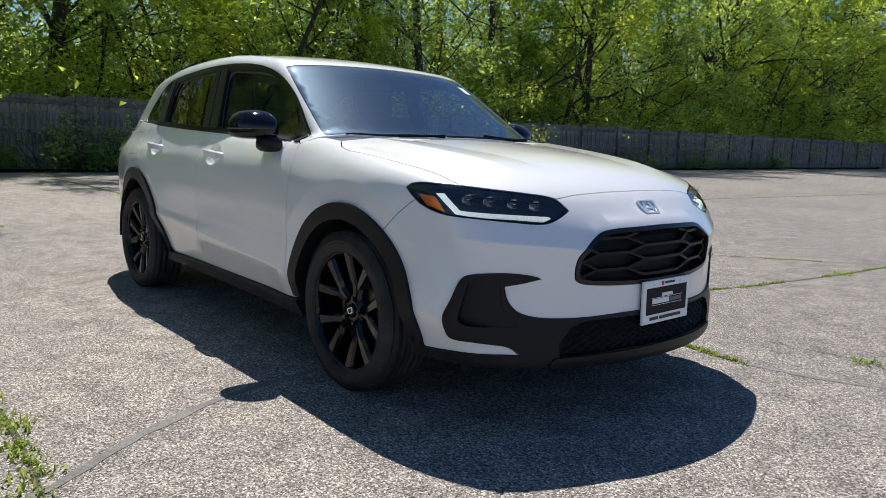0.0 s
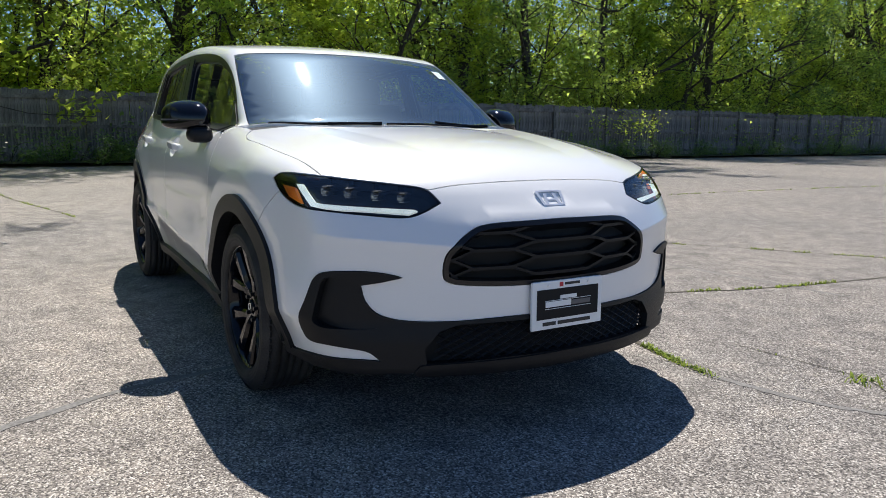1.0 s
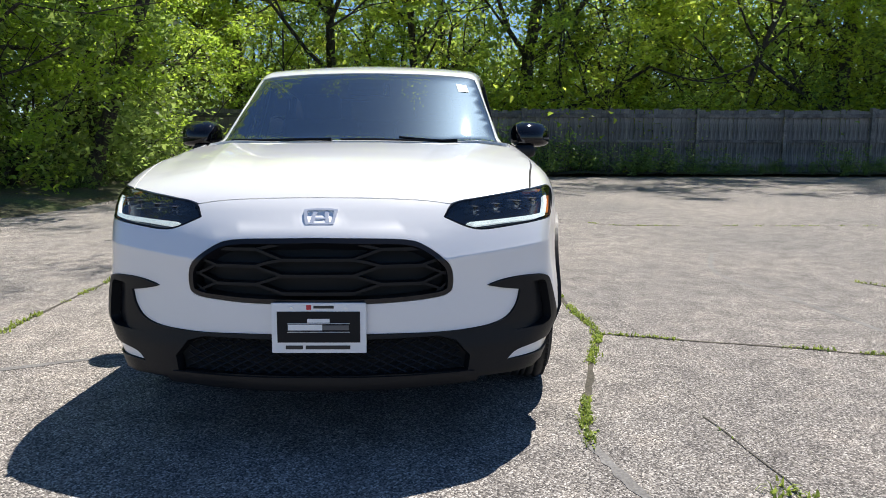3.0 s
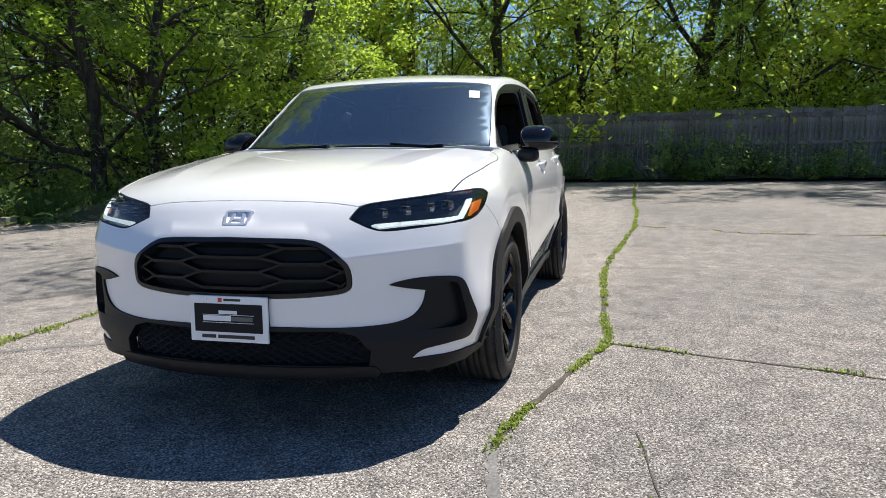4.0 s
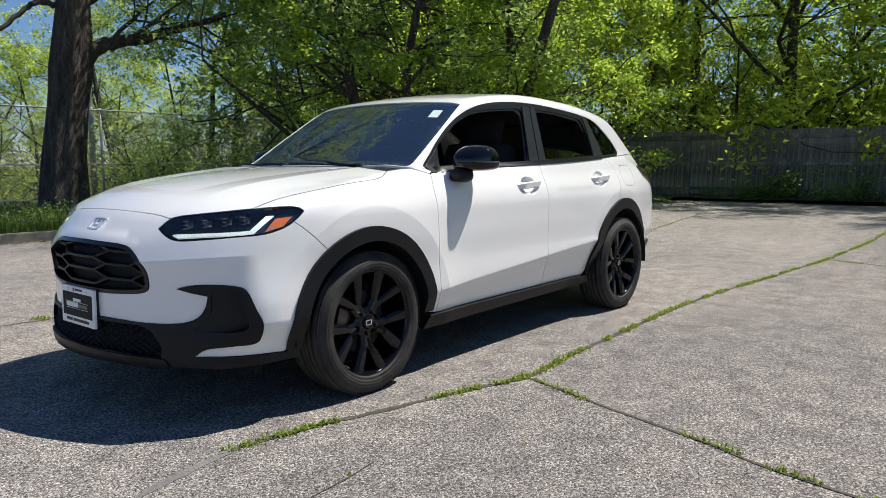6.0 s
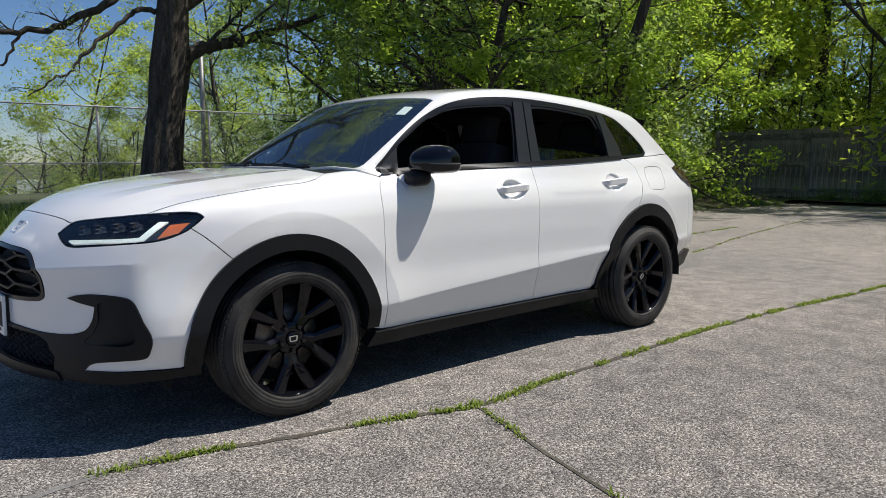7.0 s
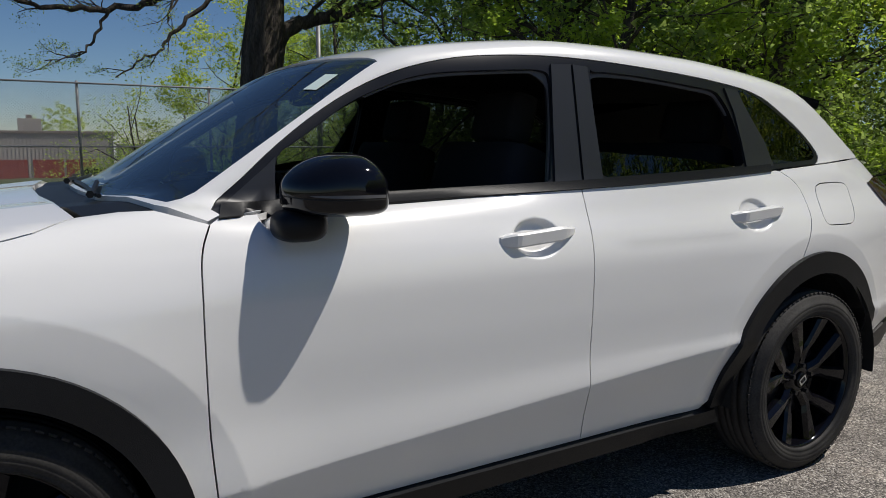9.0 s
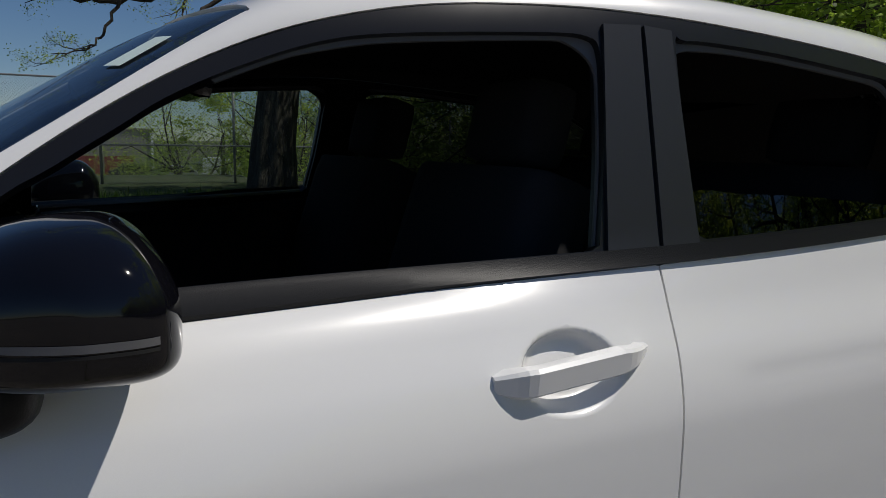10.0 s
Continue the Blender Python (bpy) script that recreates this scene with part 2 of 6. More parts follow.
M["leaf_b"] = leaf_material("young_yellow_leaves", (0.12, 0.20, 0.025), (0.45, 0.50, 0.075), 0.68)
M["leaf_c"] = leaf_material("deep_green_leaves", (0.045, 0.09, 0.02), (0.27, 0.37, 0.08), 0.58)
M["grass"] = leaf_material("grass_blades", (0.13, 0.19, 0.03), (0.29, 0.35, 0.07), 0.4)
M["grass_dark"] = leaf_material("long_grass", (0.035, 0.075, 0.012), (0.09, 0.14, 0.025), 0.3)
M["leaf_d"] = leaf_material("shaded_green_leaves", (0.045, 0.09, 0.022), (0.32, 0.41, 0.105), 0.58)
M["leaf_m"] = leaf_material("maple_leaves", (0.12, 0.20, 0.022), (0.33, 0.43, 0.055), 0.58)
M["leaf_w"] = leaf_material("weed_leaves", (0.07, 0.13, 0.03), (0.20, 0.28, 0.07), 0.35)
M["verge"] = material("verge_turf", (0.035, 0.055, 0.014), rough=1.0, second=(0.07, 0.075, 0.03), scale=1.5, fine=0.5, fine_scale=30, bump=0.02)
M["cladding"] = material("beige_cladding", (0.34, 0.31, 0.28), rough=0.6, second=(0.29, 0.27, 0.25), scale=0.6)
M["trim_brown"] = material("brown_roof_edge", (0.18, 0.15, 0.13), rough=0.7)
M["red_panel"] = material("red_dock_door", (0.20, 0.03, 0.025), rough=0.6)
M["grey_car"] = material("silver_paint", (0.45, 0.46, 0.48), rough=0.3, metal=0.4)
M["dark_car"] = material("dark_paint", (0.05, 0.055, 0.065), rough=0.25)
M["galv"] = material("galvanised_steel", (0.20, 0.205, 0.21), rough=0.5, metal=0.4, second=(0.28, 0.28, 0.28), scale=3)


# ---- mesh helpers ----
def part(name, bm, mat, parent=None, label="", smooth=False):
    """Links a bmesh as one mesh object, under a thing or part."""
    me = bpy.data.meshes.new(name)
    bm.to_mesh(me)
    bm.free()
    return hang(name, me, mat, parent, label, smooth)


def hang(name, me, mat, parent=None, label="", smooth=False):
    if mat is not None and not me.materials:
        me.materials.append(mat)
    if smooth:
        me.polygons.foreach_set("use_smooth", [True] * len(me.polygons))
    ob = new(name, me)
    if parent:
        ob.parent = parent
    if label:
        ob["label"] = label
    return ob


def box(bm, size, m=None, bevel=0.0):
    """A box of full size (x, y, z) about the pose m, with bevelled edges."""
    r = bmesh.ops.create_cube(bm, size=1.0, matrix=(m or Matrix()) @ Matrix.Diagonal((*size, 1)))
    if bevel:
        edges = list({e for v in r["verts"] for e in v.link_edges})
        bmesh.ops.bevel(bm, geom=edges, offset=bevel, segments=2, profile=0.7, affect="EDGES")
    return bm


def box_part(name, size, at, mat, parent=None, label="", bevel=0.004, turn=(0, 0, 0)):
    bm = bmesh.new()
    box(bm, size, pose(*at, *turn), bevel)
    return part(name, bm, mat, parent, label)


def tube(bm, points, radii, sides=8, cap=True):
    """A tapered round bar along points."""
    rings = []
    prev = None
    for i, p in enumerate(points):
        p = Vector(p)
        a = Vector(points[max(i - 1, 0)])
        b = Vector(points[min(i + 1, len(points) - 1)])
        way = (b - a).normalized()
        ref = prev if prev is not None else (Vector((1, 0, 0)) if abs(way.x) < 0.8 else Vector((0, 1, 0)))
        u = (ref - way * ref.dot(way)).normalized()
        prev = u
        w = way.cross(u)
        r = radii[i] if hasattr(radii, "__len__") else radii
        rings.append([bm.verts.new(p + (u * math.cos(k * math.tau / sides) + w * math.sin(k * math.tau / sides)) * r) for k in range(sides)])
    for q, s in zip(rings, rings[1:]):
        for k in range(sides):
            bm.faces.new((q[k], q[(k + 1) % sides], s[(k + 1) % sides], s[k]))
    if cap:
        bm.faces.new(rings[0][::-1])
        bm.faces.new(rings[-1])
    return bm


def raw_mesh(name, verts, faces):
    me = bpy.data.meshes.new(name)
    me.from_pydata([tuple(map(float, v)) for v in verts], [], [tuple(map(int, f)) for f in faces])
    me.update()
    return me


def empty(name, at=(0, 0, 0), label="", category="", group="", kind=""):
    ob = new(name)
    ob.location = at
    ob.empty_display_size = 0.2
    return tagged(ob, label, category, group, kind)


def spline(pts, x):
    """Smooth curve through (x, value) knots, flat beyond the ends."""
    k = np.array(pts, float)
    k = k[np.argsort(k[:, 0])]
    xs, ys = k[:, 0], k[:, 1]
    d = np.diff(ys) / np.diff(xs)
    m = np.concatenate(([d[0]], (d[:-1] + d[1:]) / 2, [d[-1]]))
    m[1:-1] = np.where(d[:-1] * d[1:] <= 0, 0, np.sign(m[1:-1]) * np.minimum(np.abs(m[1:-1]), 3 * np.minimum(np.abs(d[:-1]), np.abs(d[1:]))))
    x = np.clip(np.asarray(x, float), xs[0], xs[-1])
    i = np.clip(np.searchsorted(xs, x) - 1, 0, len(d) - 1)
    h = xs[i + 1] - xs[i]
    t = (x - xs[i]) / h
    return ((1 + 2 * t) * (1 - t) ** 2 * ys[i] + t * (1 - t) ** 2 * h * m[i] + t * t * (3 - 2 * t) * ys[i + 1] + t * t * (t - 1) * h * m[i + 1])


def smax(a, b, k):
    h = np.clip(0.5 + 0.5 * (a - b) / k, 0, 1)
    return b + (a - b) * h + k * h * (1 - h)


def step(a, b, x):
    t = np.clip((x - a) / (b - a), 0, 1)
    return t * t * (3 - 2 * t)

# ---- the car's skin: x ahead, y to its left, z up ----
HUB_X, HUB_Y, HUB_Z, TYRE_R = 1.3275, 0.785, 0.342, 0.346
BELT = [(1.0, 1.045), (0.81, 1.055), (-0.235, 1.094), (-0.913, 1.122), (-1.4, 1.147), (-2.2, 1.19)]
DOOR_PROFILE = [(0.15, 0.80), (0.25, 0.832), (0.33, 0.858), (0.430, 0.8965), (0.440, 0.899), (0.60, 0.893), (0.75, 0.897), (0.86, 0.895), (0.95, 0.873), (1.05, 0.822), (1.2, 0.77)]
NOSE_PROFILE = [(0.12, -0.15), (0.20, -0.06), (0.27, 0.0), (0.36, 0.0), (0.45, -0.012), (0.55, -0.012), (0.66, -0.004), (0.692, 0.0), (0.702, -0.005), (0.83, -0.085), (0.90, -0.14), (1.0, -0.30)]
HOOD_LINE = [(0.7, 1.10), (1.0, 1.092), (1.25, 1.075), (1.5, 1.052), (1.75, 1.020), (1.92, 0.985), (2.04, 0.945), (2.13, 0.895), (2.2, 0.84)]
ROOF_LINE = [(0.45, 1.462), (0.25, 1.511), (0.0, 1.548), (-0.3, 1.569), (-0.8, 1.568), (-1.3, 1.522), (-1.7, 1.440), (-2.0, 1.35)]
PILLAR_IN = [(-0.9, 0.0), (-0.4, 0.012), (0.0, 0.052), (0.33, 0.090), (0.6, 0.098), (0.86, 0.098), (1.0, 0.10)]


def half_width(x, z):
    """Half the body's width below the belt."""
    crease = 0.03 * np.clip((0.85 - x) / 1.7, 0, 1) * 4  # the lower door crease climbs to the rear
    zz = np.where(z < 0.6, 0.6 - (0.6 - z) * 0.16 / np.maximum(0.16 - crease, 0.03), z)
    zz = np.where(z < 0.6 - 0.16 + crease, z - crease, zz)
    w = spline(DOOR_PROFILE, zz)
    w = w - 0.07 * (np.maximum(-0.9 - x, 0) / 0.9) ** 2 - 0.07 * (np.maximum(x - 1.5, 0) / 0.5) ** 2
    w = w + 0.008 * step(0.4, 1.2, x) * step(1.0, 0.7, z) - 0.022 * step(0.50, 0.75, z) * step(1.45, 1.85, x)
    for wx in (HUB_X, -HUB_X):
        r = np.hypot(x - wx, z - HUB_Z)
        w = w + 0.011 * np.clip((0.78 - r) / 0.22, 0, 1) ** 1.8 - 0.006 * np.clip((0.56 - r) / 0.10, 0, 1)
    for hx, hz in ((-0.055, 0.960), (-0.990, 0.984)):  # scoops behind the door handles
        q = ((x - hx) / 0.088) ** 2 + ((z - hz) / 0.056) ** 2
        w = w - 0.030 * step(1.0, 0.35, q)
    return w


def field(p):
    """Below zero inside the body."""
    x, y, z = p[:, 0], np.abs(p[:, 1]), p[:, 2]
    side = y - half_width(x, z)
    nose = (x - (2.305 - 0.42 * y * y + spline(NOSE_PROFILE, z - 0.09 * np.clip(y - 0.44, 0, 0.45) * step(0.55, 0.68, z) * step(0.95, 0.85, z)))) * 0.9
    tail = (-2.29 + 0.22 * y * y + 0.05 * step(0.45, 0.25, z) - x + 0.32 * np.maximum(z - 0.78, 0)) * 0.9
    belt = spline(BELT, x)
    ht = np.where(x > 0.7, spline(HOOD_LINE, x), 0)
    drop = (0.015 + 0.05 * np.clip((x - 0.8) / 0.85, 0, 1.2)) * (y / 0.8) ** 2
    ridge = 0.013 * np.clip(1 - np.abs(y - (0.46 + 0.14 * (2.05 - x))) / 0.17, 0, 1) * step(2.04, 1.75, x)
    blend = step(0.65, 0.95, x)
    top = (z - ((ht - drop + ridge) * blend + (belt - 0.30 * np.maximum(-1.62 - x, 0)) * (1 - blend))) * 0.95
    low = smax(smax(side, top, 0.06), smax(nose, tail, 0.05), 0.07)
    # the glasshouse
    gw = 0.838 - 0.27 * (z - 1.05) - 0.10 * (np.maximum(-0.45 - x, 0) / 1.25) ** 2 - spline(PILLAR_IN, x)
    gs = (y - gw) * 0.96
    screen = (z - (1.188 - 0.646 * (x - 0.86) - 0.05 * (x - 0.86) ** 2 - 0.17 * y * y - 0.08 * y ** 4)) * 0.83
    roof = z - (spline(ROOF_LINE, x) - (0.032 + 0.022 * step(-0.3, -1.1, x)) * (y / 0.62) ** 2)
    back = (-2.08 - x + 1.65 * (z - 1.15) + 0.35 * y * y) * 0.52
    green = smax(smax(gs, roof, 0.06), smax(screen, back, 0.03), 0.03)
    green = np.maximum(green, 0.95 - z)
    k = 0.03
    h = np.clip(0.5 + 0.5 * (green - low) / k, 0, 1)
    return green + (low - green) * h - k * h * (1 - h)


def meet(eye, way, near, far):
    """Where rays from inside leave the body."""
    a, b = np.full(len(eye), near), np.full(len(eye), far)
    for _ in range(34):
        m = (a + b) / 2
        inside = field(eye + way * m[:, None]) < 0
        a, b = np.where(inside, m, a), np.where(inside, b, m)
    return eye + way * ((a + b) / 2)[:, None]


def slope(p):
    """The outward normal of the skin."""
    e = 0.002
    g = np.stack([field(p + np.eye(3)[i] * e) - field(p - np.eye(3)[i] * e) for i in range(3)], 1)
    return g / np.maximum(np.linalg.norm(g, axis=1, keepdims=True), 1e-9)


def dense(pts, gap=0.02, closed=False):
    """Straight runs cut into short pieces."""
    pts = np.array(pts, float)
    if closed:
        pts = np.vstack([pts, pts[:1]])
    out = []
    for a, b in zip(pts, pts[1:]):
        n = max(1, int(np.linalg.norm(b - a) / gap))
        out += [a + (b - a) * k / n for k in range(n)]
    if not closed:
        out.append(pts[-1])
    return np.array(out)


def curve(pts, n=8, closed=False):
    """A smooth line through the points."""
    p = np.array(pts, float)
    q = np.vstack([p[-1:], p, p[:2]]) if closed else np.vstack([2 * p[0] - p[1], p, 2 * p[-1] - p[-2]])
    out = []
    for i in range(len(q) - 3):
        a, b, c, d = q[i:i + 4]
        for k in range(n):
            t = k / n
            out.append(0.5 * (2 * b + (c - a) * t + (2 * a - 5 * b + 4 * c - d) * t * t + (3 * b - a - 3 * c + d) * t ** 3))
    if not closed:
        out.append(p[-1])
    return np.array(out)


def on_side(xz):
    xz = np.asarray(xz, float)
    e = np.stack([xz[:, 0], np.full(len(xz), 0.2), xz[:, 1]], 1)
    return meet(e, np.tile([0.0, 1.0, 0.0], (len(e), 1)), 0, 0.9)


def on_top(xy):
    xy = np.asarray(xy, float)
    e = np.stack([xy[:, 0], xy[:, 1], np.full(len(xy), 0.75)], 1)
    return meet(e, np.tile([0.0, 0.0, 1.0], (len(e), 1)), 0, 1.0)


def on_front(yz):
    yz = np.asarray(yz, float)
    e = np.stack([np.full(len(yz), 1.3), yz[:, 0], yz[:, 1]], 1)
    return meet(e, np.tile([1.0, 0.0, 0.0], (len(e), 1)), 0, 1.2)


TUBE_Z = 0.72


def tube_chart(p):
    return np.stack([p[:, 0], -0.9 * np.arctan2(p[:, 2] - TUBE_Z, p[:, 1])], 1)


def tube_skin(u):
    a = -u[:, 1] / 0.9
    e = np.stack([u[:, 0], 0 * a, 0 * a + TUBE_Z], 1)
    return meet(e, np.stack([0 * a, np.cos(a), np.sin(a)], 1), 0.02, 1.4)


NOSE_X = 1.15


def nose_chart(p):
    return np.stack([np.arctan2(p[:, 1], p[:, 0] - NOSE_X), p[:, 2]], 1)


def nose_skin(u):
    a = u[:, 0]
    e = np.stack([0 * a + NOSE_X, 0 * a, u[:, 1]], 1)
    return meet(e, np.stack([np.cos(a), np.sin(a), 0 * a], 1), 0.05, 1.6)


def tail_chart(p):
    return np.stack([np.arctan2(p[:, 1], -1.2 - p[:, 0]), p[:, 2]], 1)


def tail_skin(u):
    a = u[:, 0]
    e = np.stack([0 * a - 1.2, 0 * a, u[:, 1]], 1)
    return meet(e, np.stack([-np.cos(a), np.sin(a), 0 * a], 1), 0.05, 1.6)


CHARTS = {"tube": (tube_chart, tube_skin), "nose": (nose_chart, nose_skin), "tail": (tail_chart, tail_skin)}


def shrink(loop, d):
    """A closed 2D loop moved inwards by d, whichever way it turns."""
    if not d:
        return loop
    a = np.roll(loop, 1, 0)
    b = np.roll(loop, -1, 0)
    t = b - a
    n = np.stack([-t[:, 1], t[:, 0]], 1) / np.maximum(np.linalg.norm(t, axis=1, keepdims=True), 1e-9)
    area = np.sum(loop[:, 0] * b[:, 1] - b[:, 0] * loop[:, 1])
    return loop + n * d * (1 if area > 0 else -1)


def inside(poly, pts):
    x, y = pts[:, 0], pts[:, 1]
    c = np.zeros(len(pts), bool)
    for (x0, y0), (x1, y1) in zip(poly, np.roll(poly, -1, 0)):
        if y0 != y1:
            c ^= ((y0 > y) != (y1 > y)) & (x < (x1 - x0) * (y - y0) / (y1 - y0) + x0)
    return c


def panel_data(loop, chart="tube", holes=(), grid=0.03, gap=0.002, raised=0.0, edge=0.02, extra=None):
    """A piece of the skin inside a loop of places: vertices, faces and normals, with edges turned inwards."""
    from mathutils.geometry import delaunay_2d_cdt
    to2, to3 = CHARTS[chart]
    loops = [shrink(to2(np.asarray(loop)), gap)] + [shrink(to2(np.asarray(h)), -gap) for h in holes]
    lo, hi = loops[0].min(0), loops[0].max(0)
    gx, gy = np.meshgrid(np.arange(lo[0], hi[0], grid), np.arange(lo[1], hi[1], grid))
    pts = np.stack([gx.ravel(), gy.ravel()], 1)
    if extra is not None:
        pts = np.vstack([pts, extra])
    ok = inside(loops[0], pts)
    for h in loops[1:]:
        ok &= ~inside(h, pts)
    pts = pts[ok]
    rim = np.vstack(loops)
    if len(pts):
        near = np.array([np.min(np.sum((rim - q) ** 2, 1)) for q in pts])
        pts = pts[near > (0.35 * grid) ** 2]
    edges, k = [], 0
    for lp in loops:
        edges += [(k + i, k + (i + 1) % len(lp)) for i in range(len(lp))]
        k += len(lp)
    every = np.vstack([rim, pts]) if len(pts) else rim
    vo, _, fo, vi, _, _ = delaunay_2d_cdt([Vector(q) for q in every], edges, [], 0, 1e-7)
    v2 = np.array([tuple(q) for q in vo])
    tri = np.array([f for f in fo if len(f) == 3])
    mid = v2[tri].mean(1)
    ok = inside(loops[0], mid)
    for h in loops[1:]:
        ok &= ~inside(h, mid)
    tri = tri[ok]
    v3 = to3(v2)
    nr = slope(v3)
    if callable(raised):
        raised = raised(v3)[:, None]
    out = v3 + nr * raised
    # faces look outwards
    fn = np.cross(v3[tri[:, 1]] - v3[tri[:, 0]], v3[tri[:, 2]] - v3[tri[:, 0]])
    flip = np.sum(fn * nr[tri[:, 0]], 1) < 0
    tri[flip] = tri[flip][:, ::-1]
    faces = [tuple(t) for t in tri]
    verts, norms = list(out), list(nr)
    if edge:
        use = {}
        for t in tri:
            for a, b in ((t[0], t[1]), (t[1], t[2]), (t[2], t[0])):
                use[(a, b)] = use.get((a, b), 0) + 1
        for a, b in [e for e in use if (e[1], e[0]) not in use]:
            n = np.cross(out[b] - out[a], (nr[a] + nr[b]) / 2)
            n = n / max(np.linalg.norm(n), 1e-9)
            i = len(verts)
            verts += [out[a], out[b], out[b] - nr[b] * edge, out[a] - nr[a] * edge]
            norms += [n] * 4
            faces.append((i + 1, i, i + 3, i + 2))
    return np.array(verts), faces, np.array(norms)


def skin_part(name, data, mat, parent, label="", mirror=False):
    v, f, n = data
    if mirror:
        v, n = v * [1, -1, 1], n * [1, -1, 1]
        f = [t[::-1] for t in f]
    me = raw_mesh(name, v, f)
    me.polygons.foreach_set("use_smooth", [True] * len(me.polygons))
    if len(me.vertices) == len(n):
        me.normals_split_custom_set_from_vertices([tuple(q) for q in n])
    return hang(name, me, mat, parent, label)


def both(name, data, mat, parent, label=""):
    return skin_part(name, data, mat, parent, label), skin_part(name, data, mat, parent, label, mirror=True)


def arc(cx, cz, r, a0, a1, n=24):
    a = np.radians(np.linspace(a0, a1, n))
    return np.stack([cx + r * np.cos(a), cz + r * np.sin(a)], 1)


def cat(*a):
    return np.vstack([np.asarray(q, float) for q in a])


car = empty("car", (0, 0, 0), "white compact crossover car with black trim, parked on asphalt", "car")


# ---- lines of the body, in side view (x, z), front view (y, z) or from above (x, y) ----
ARCHES = ((1.348, 0.347, 0.463, 0.393), (-1.33, 0.345, 0.492, 0.413))  # middle, outer and inner radius of the arch cladding
SILL_Z = 0.315
DOOR_FRONT = curve([(0.822, 1.040), (0.845, 0.99), (0.855, 0.93), (0.859, 0.80), (0.857, 0.60), (0.845, 0.42), (0.836, SILL_Z)])
DOOR_MID = curve([(-0.257, 1.087), (-0.253, 1.0), (-0.242, 0.88), (-0.238, 0.72), (-0.238, 0.52), (-0.250, 0.42), (-0.266, SILL_Z)])
DOOR_REAR = curve([(-1.20, 1.128), (-1.27, 1.09), (-1.305, 1.04), (-1.295, 0.96), (-1.245, 0.88), (-1.215, 0.82)], 8)
belt_run = lambda a, b, n, up=0.0: np.stack([np.linspace(a, b, n), spline(BELT, np.linspace(a, b, n)) + up], 1)


def on_nose(pts, n=5):
    """A smooth line on the nose near the given places."""
    return nose_skin(curve(nose_chart(np.array(pts, float)), n))


lamp_top = on_nose([(1.709, 0.860, 0.898), (1.732, 0.847, 0.914), (1.789, 0.826, 0.919), (1.887, 0.751, 0.913), (1.961, 0.658, 0.902), (2.035, 0.55, 0.889), (2.09, 0.462, 0.873), (2.146, 0.428, 0.828)])
lamp_low = on_nose([(2.146, 0.428, 0.828), (2.138, 0.507, 0.793), (2.125, 0.567, 0.783), (2.075, 0.66, 0.790), (2.0, 0.765, 0.801), (1.885, 0.841, 0.812), (1.78, 0.858, 0.846), (1.709, 0.860, 0.898)])
lamp_loop = cat(lamp_top, lamp_low[1:-1])
hood_lip = curve([(0.447, 0.870), (0.341, 0.884), (0.168, 0.892), (0.0, 0.894)], 6)
JOIN = 15  # where the hood's side line meets the lamp
lamp_join = lamp_top[JOIN]
hood_side = curve([(1.165, 0.805), (1.24, 0.818), (1.36, 0.814), (1.539, 0.803), (1.724, 0.776), (lamp_join[0], lamp_join[1])], 8)
hood_rear = [(1.12, 0.778), (1.085, 0.752), (1.115, 0.55), (1.14, 0.28), (1.15, 0.0)]
grille_loop_half = cat(curve([(0, 0.768), (0.22, 0.763), (0.30, 0.757), (0.345, 0.745), (0.40, 0.712), (0.44, 0.675), (0.454, 0.635), (0.453, 0.590), (0.44, 0.572), (0.40, 0.560), (0.28, 0.551), (0.15, 0.548), (0, 0.548)], 4))
fog_out = on_nose([(2.151, 0.577, 0.588), (2.121, 0.636, 0.602), (2.079, 0.709, 0.608), (2.02, 0.788, 0.602), (1.984, 0.818, 0.580), (1.957, 0.840, 0.503), (1.932, 0.852, 0.442), (1.940, 0.843, 0.387), (1.962, 0.827, 0.360), (2.04, 0.778, 0.354), (2.105, 0.69, 0.339), (2.129, 0.645, 0.305)])
fog_in_top = dense([(0.577, 0.588), (0.64, 0.572), (0.70, 0.561)], 0.02)
fog_in_low = curve([(0.70, 0.561), (0.688, 0.51), (0.655, 0.467), (0.60, 0.445), (0.52, 0.436), (0.41, 0.434), (0.29, 0.438), (0.167, 0.441), (0.0, 0.442)], 5)
wedge = on_nose([(2.129, 0.645, 0.305), (2.095, 0.708, 0.309), (2.014, 0.789, 0.307), (1.90, 0.84, 0.302), (1.837, 0.854, 0.297)])
fa, ra = ARCHES
seam = dense([(1.722, 0.822), (1.679, 0.784), (1.637, 0.745)], 0.03)
seam_angle = math.degrees(math.acos((1.605 - fa[0]) / (fa[2] - 0.012)))
front_low = -math.degrees(math.asin((HUB_Z - 0.300) / fa[2]))


def mirrored(p):
    return np.asarray(p) * [1, -1, 1]


def whole(half):
    """A loop that runs from the middle line to the middle line, closed by its mirror image."""
    return cat(half, mirrored(half)[::-1][1:-1])


# ---- painted panels ----
flares = [tube_chart(on_side([(wx + r * math.cos(a), HUB_Z + r * math.sin(a)) for r in (0.52, 0.545, 0.555, 0.56, 0.565, 0.58) for a in np.radians(np.arange(8, 173, 1.6))])) for wx in (HUB_X, -HUB_X)]
hood_half = cat(on_top(np.array(hood_rear)[::-1]), on_top(hood_side[:-1]), lamp_top[JOIN:-6], on_front(hood_lip))
hx, hd = [g.ravel() for g in np.meshgrid(np.arange(1.12, 2.06, 0.02), (-0.17, -0.02, -0.008, 0.0, 0.008, 0.02))]
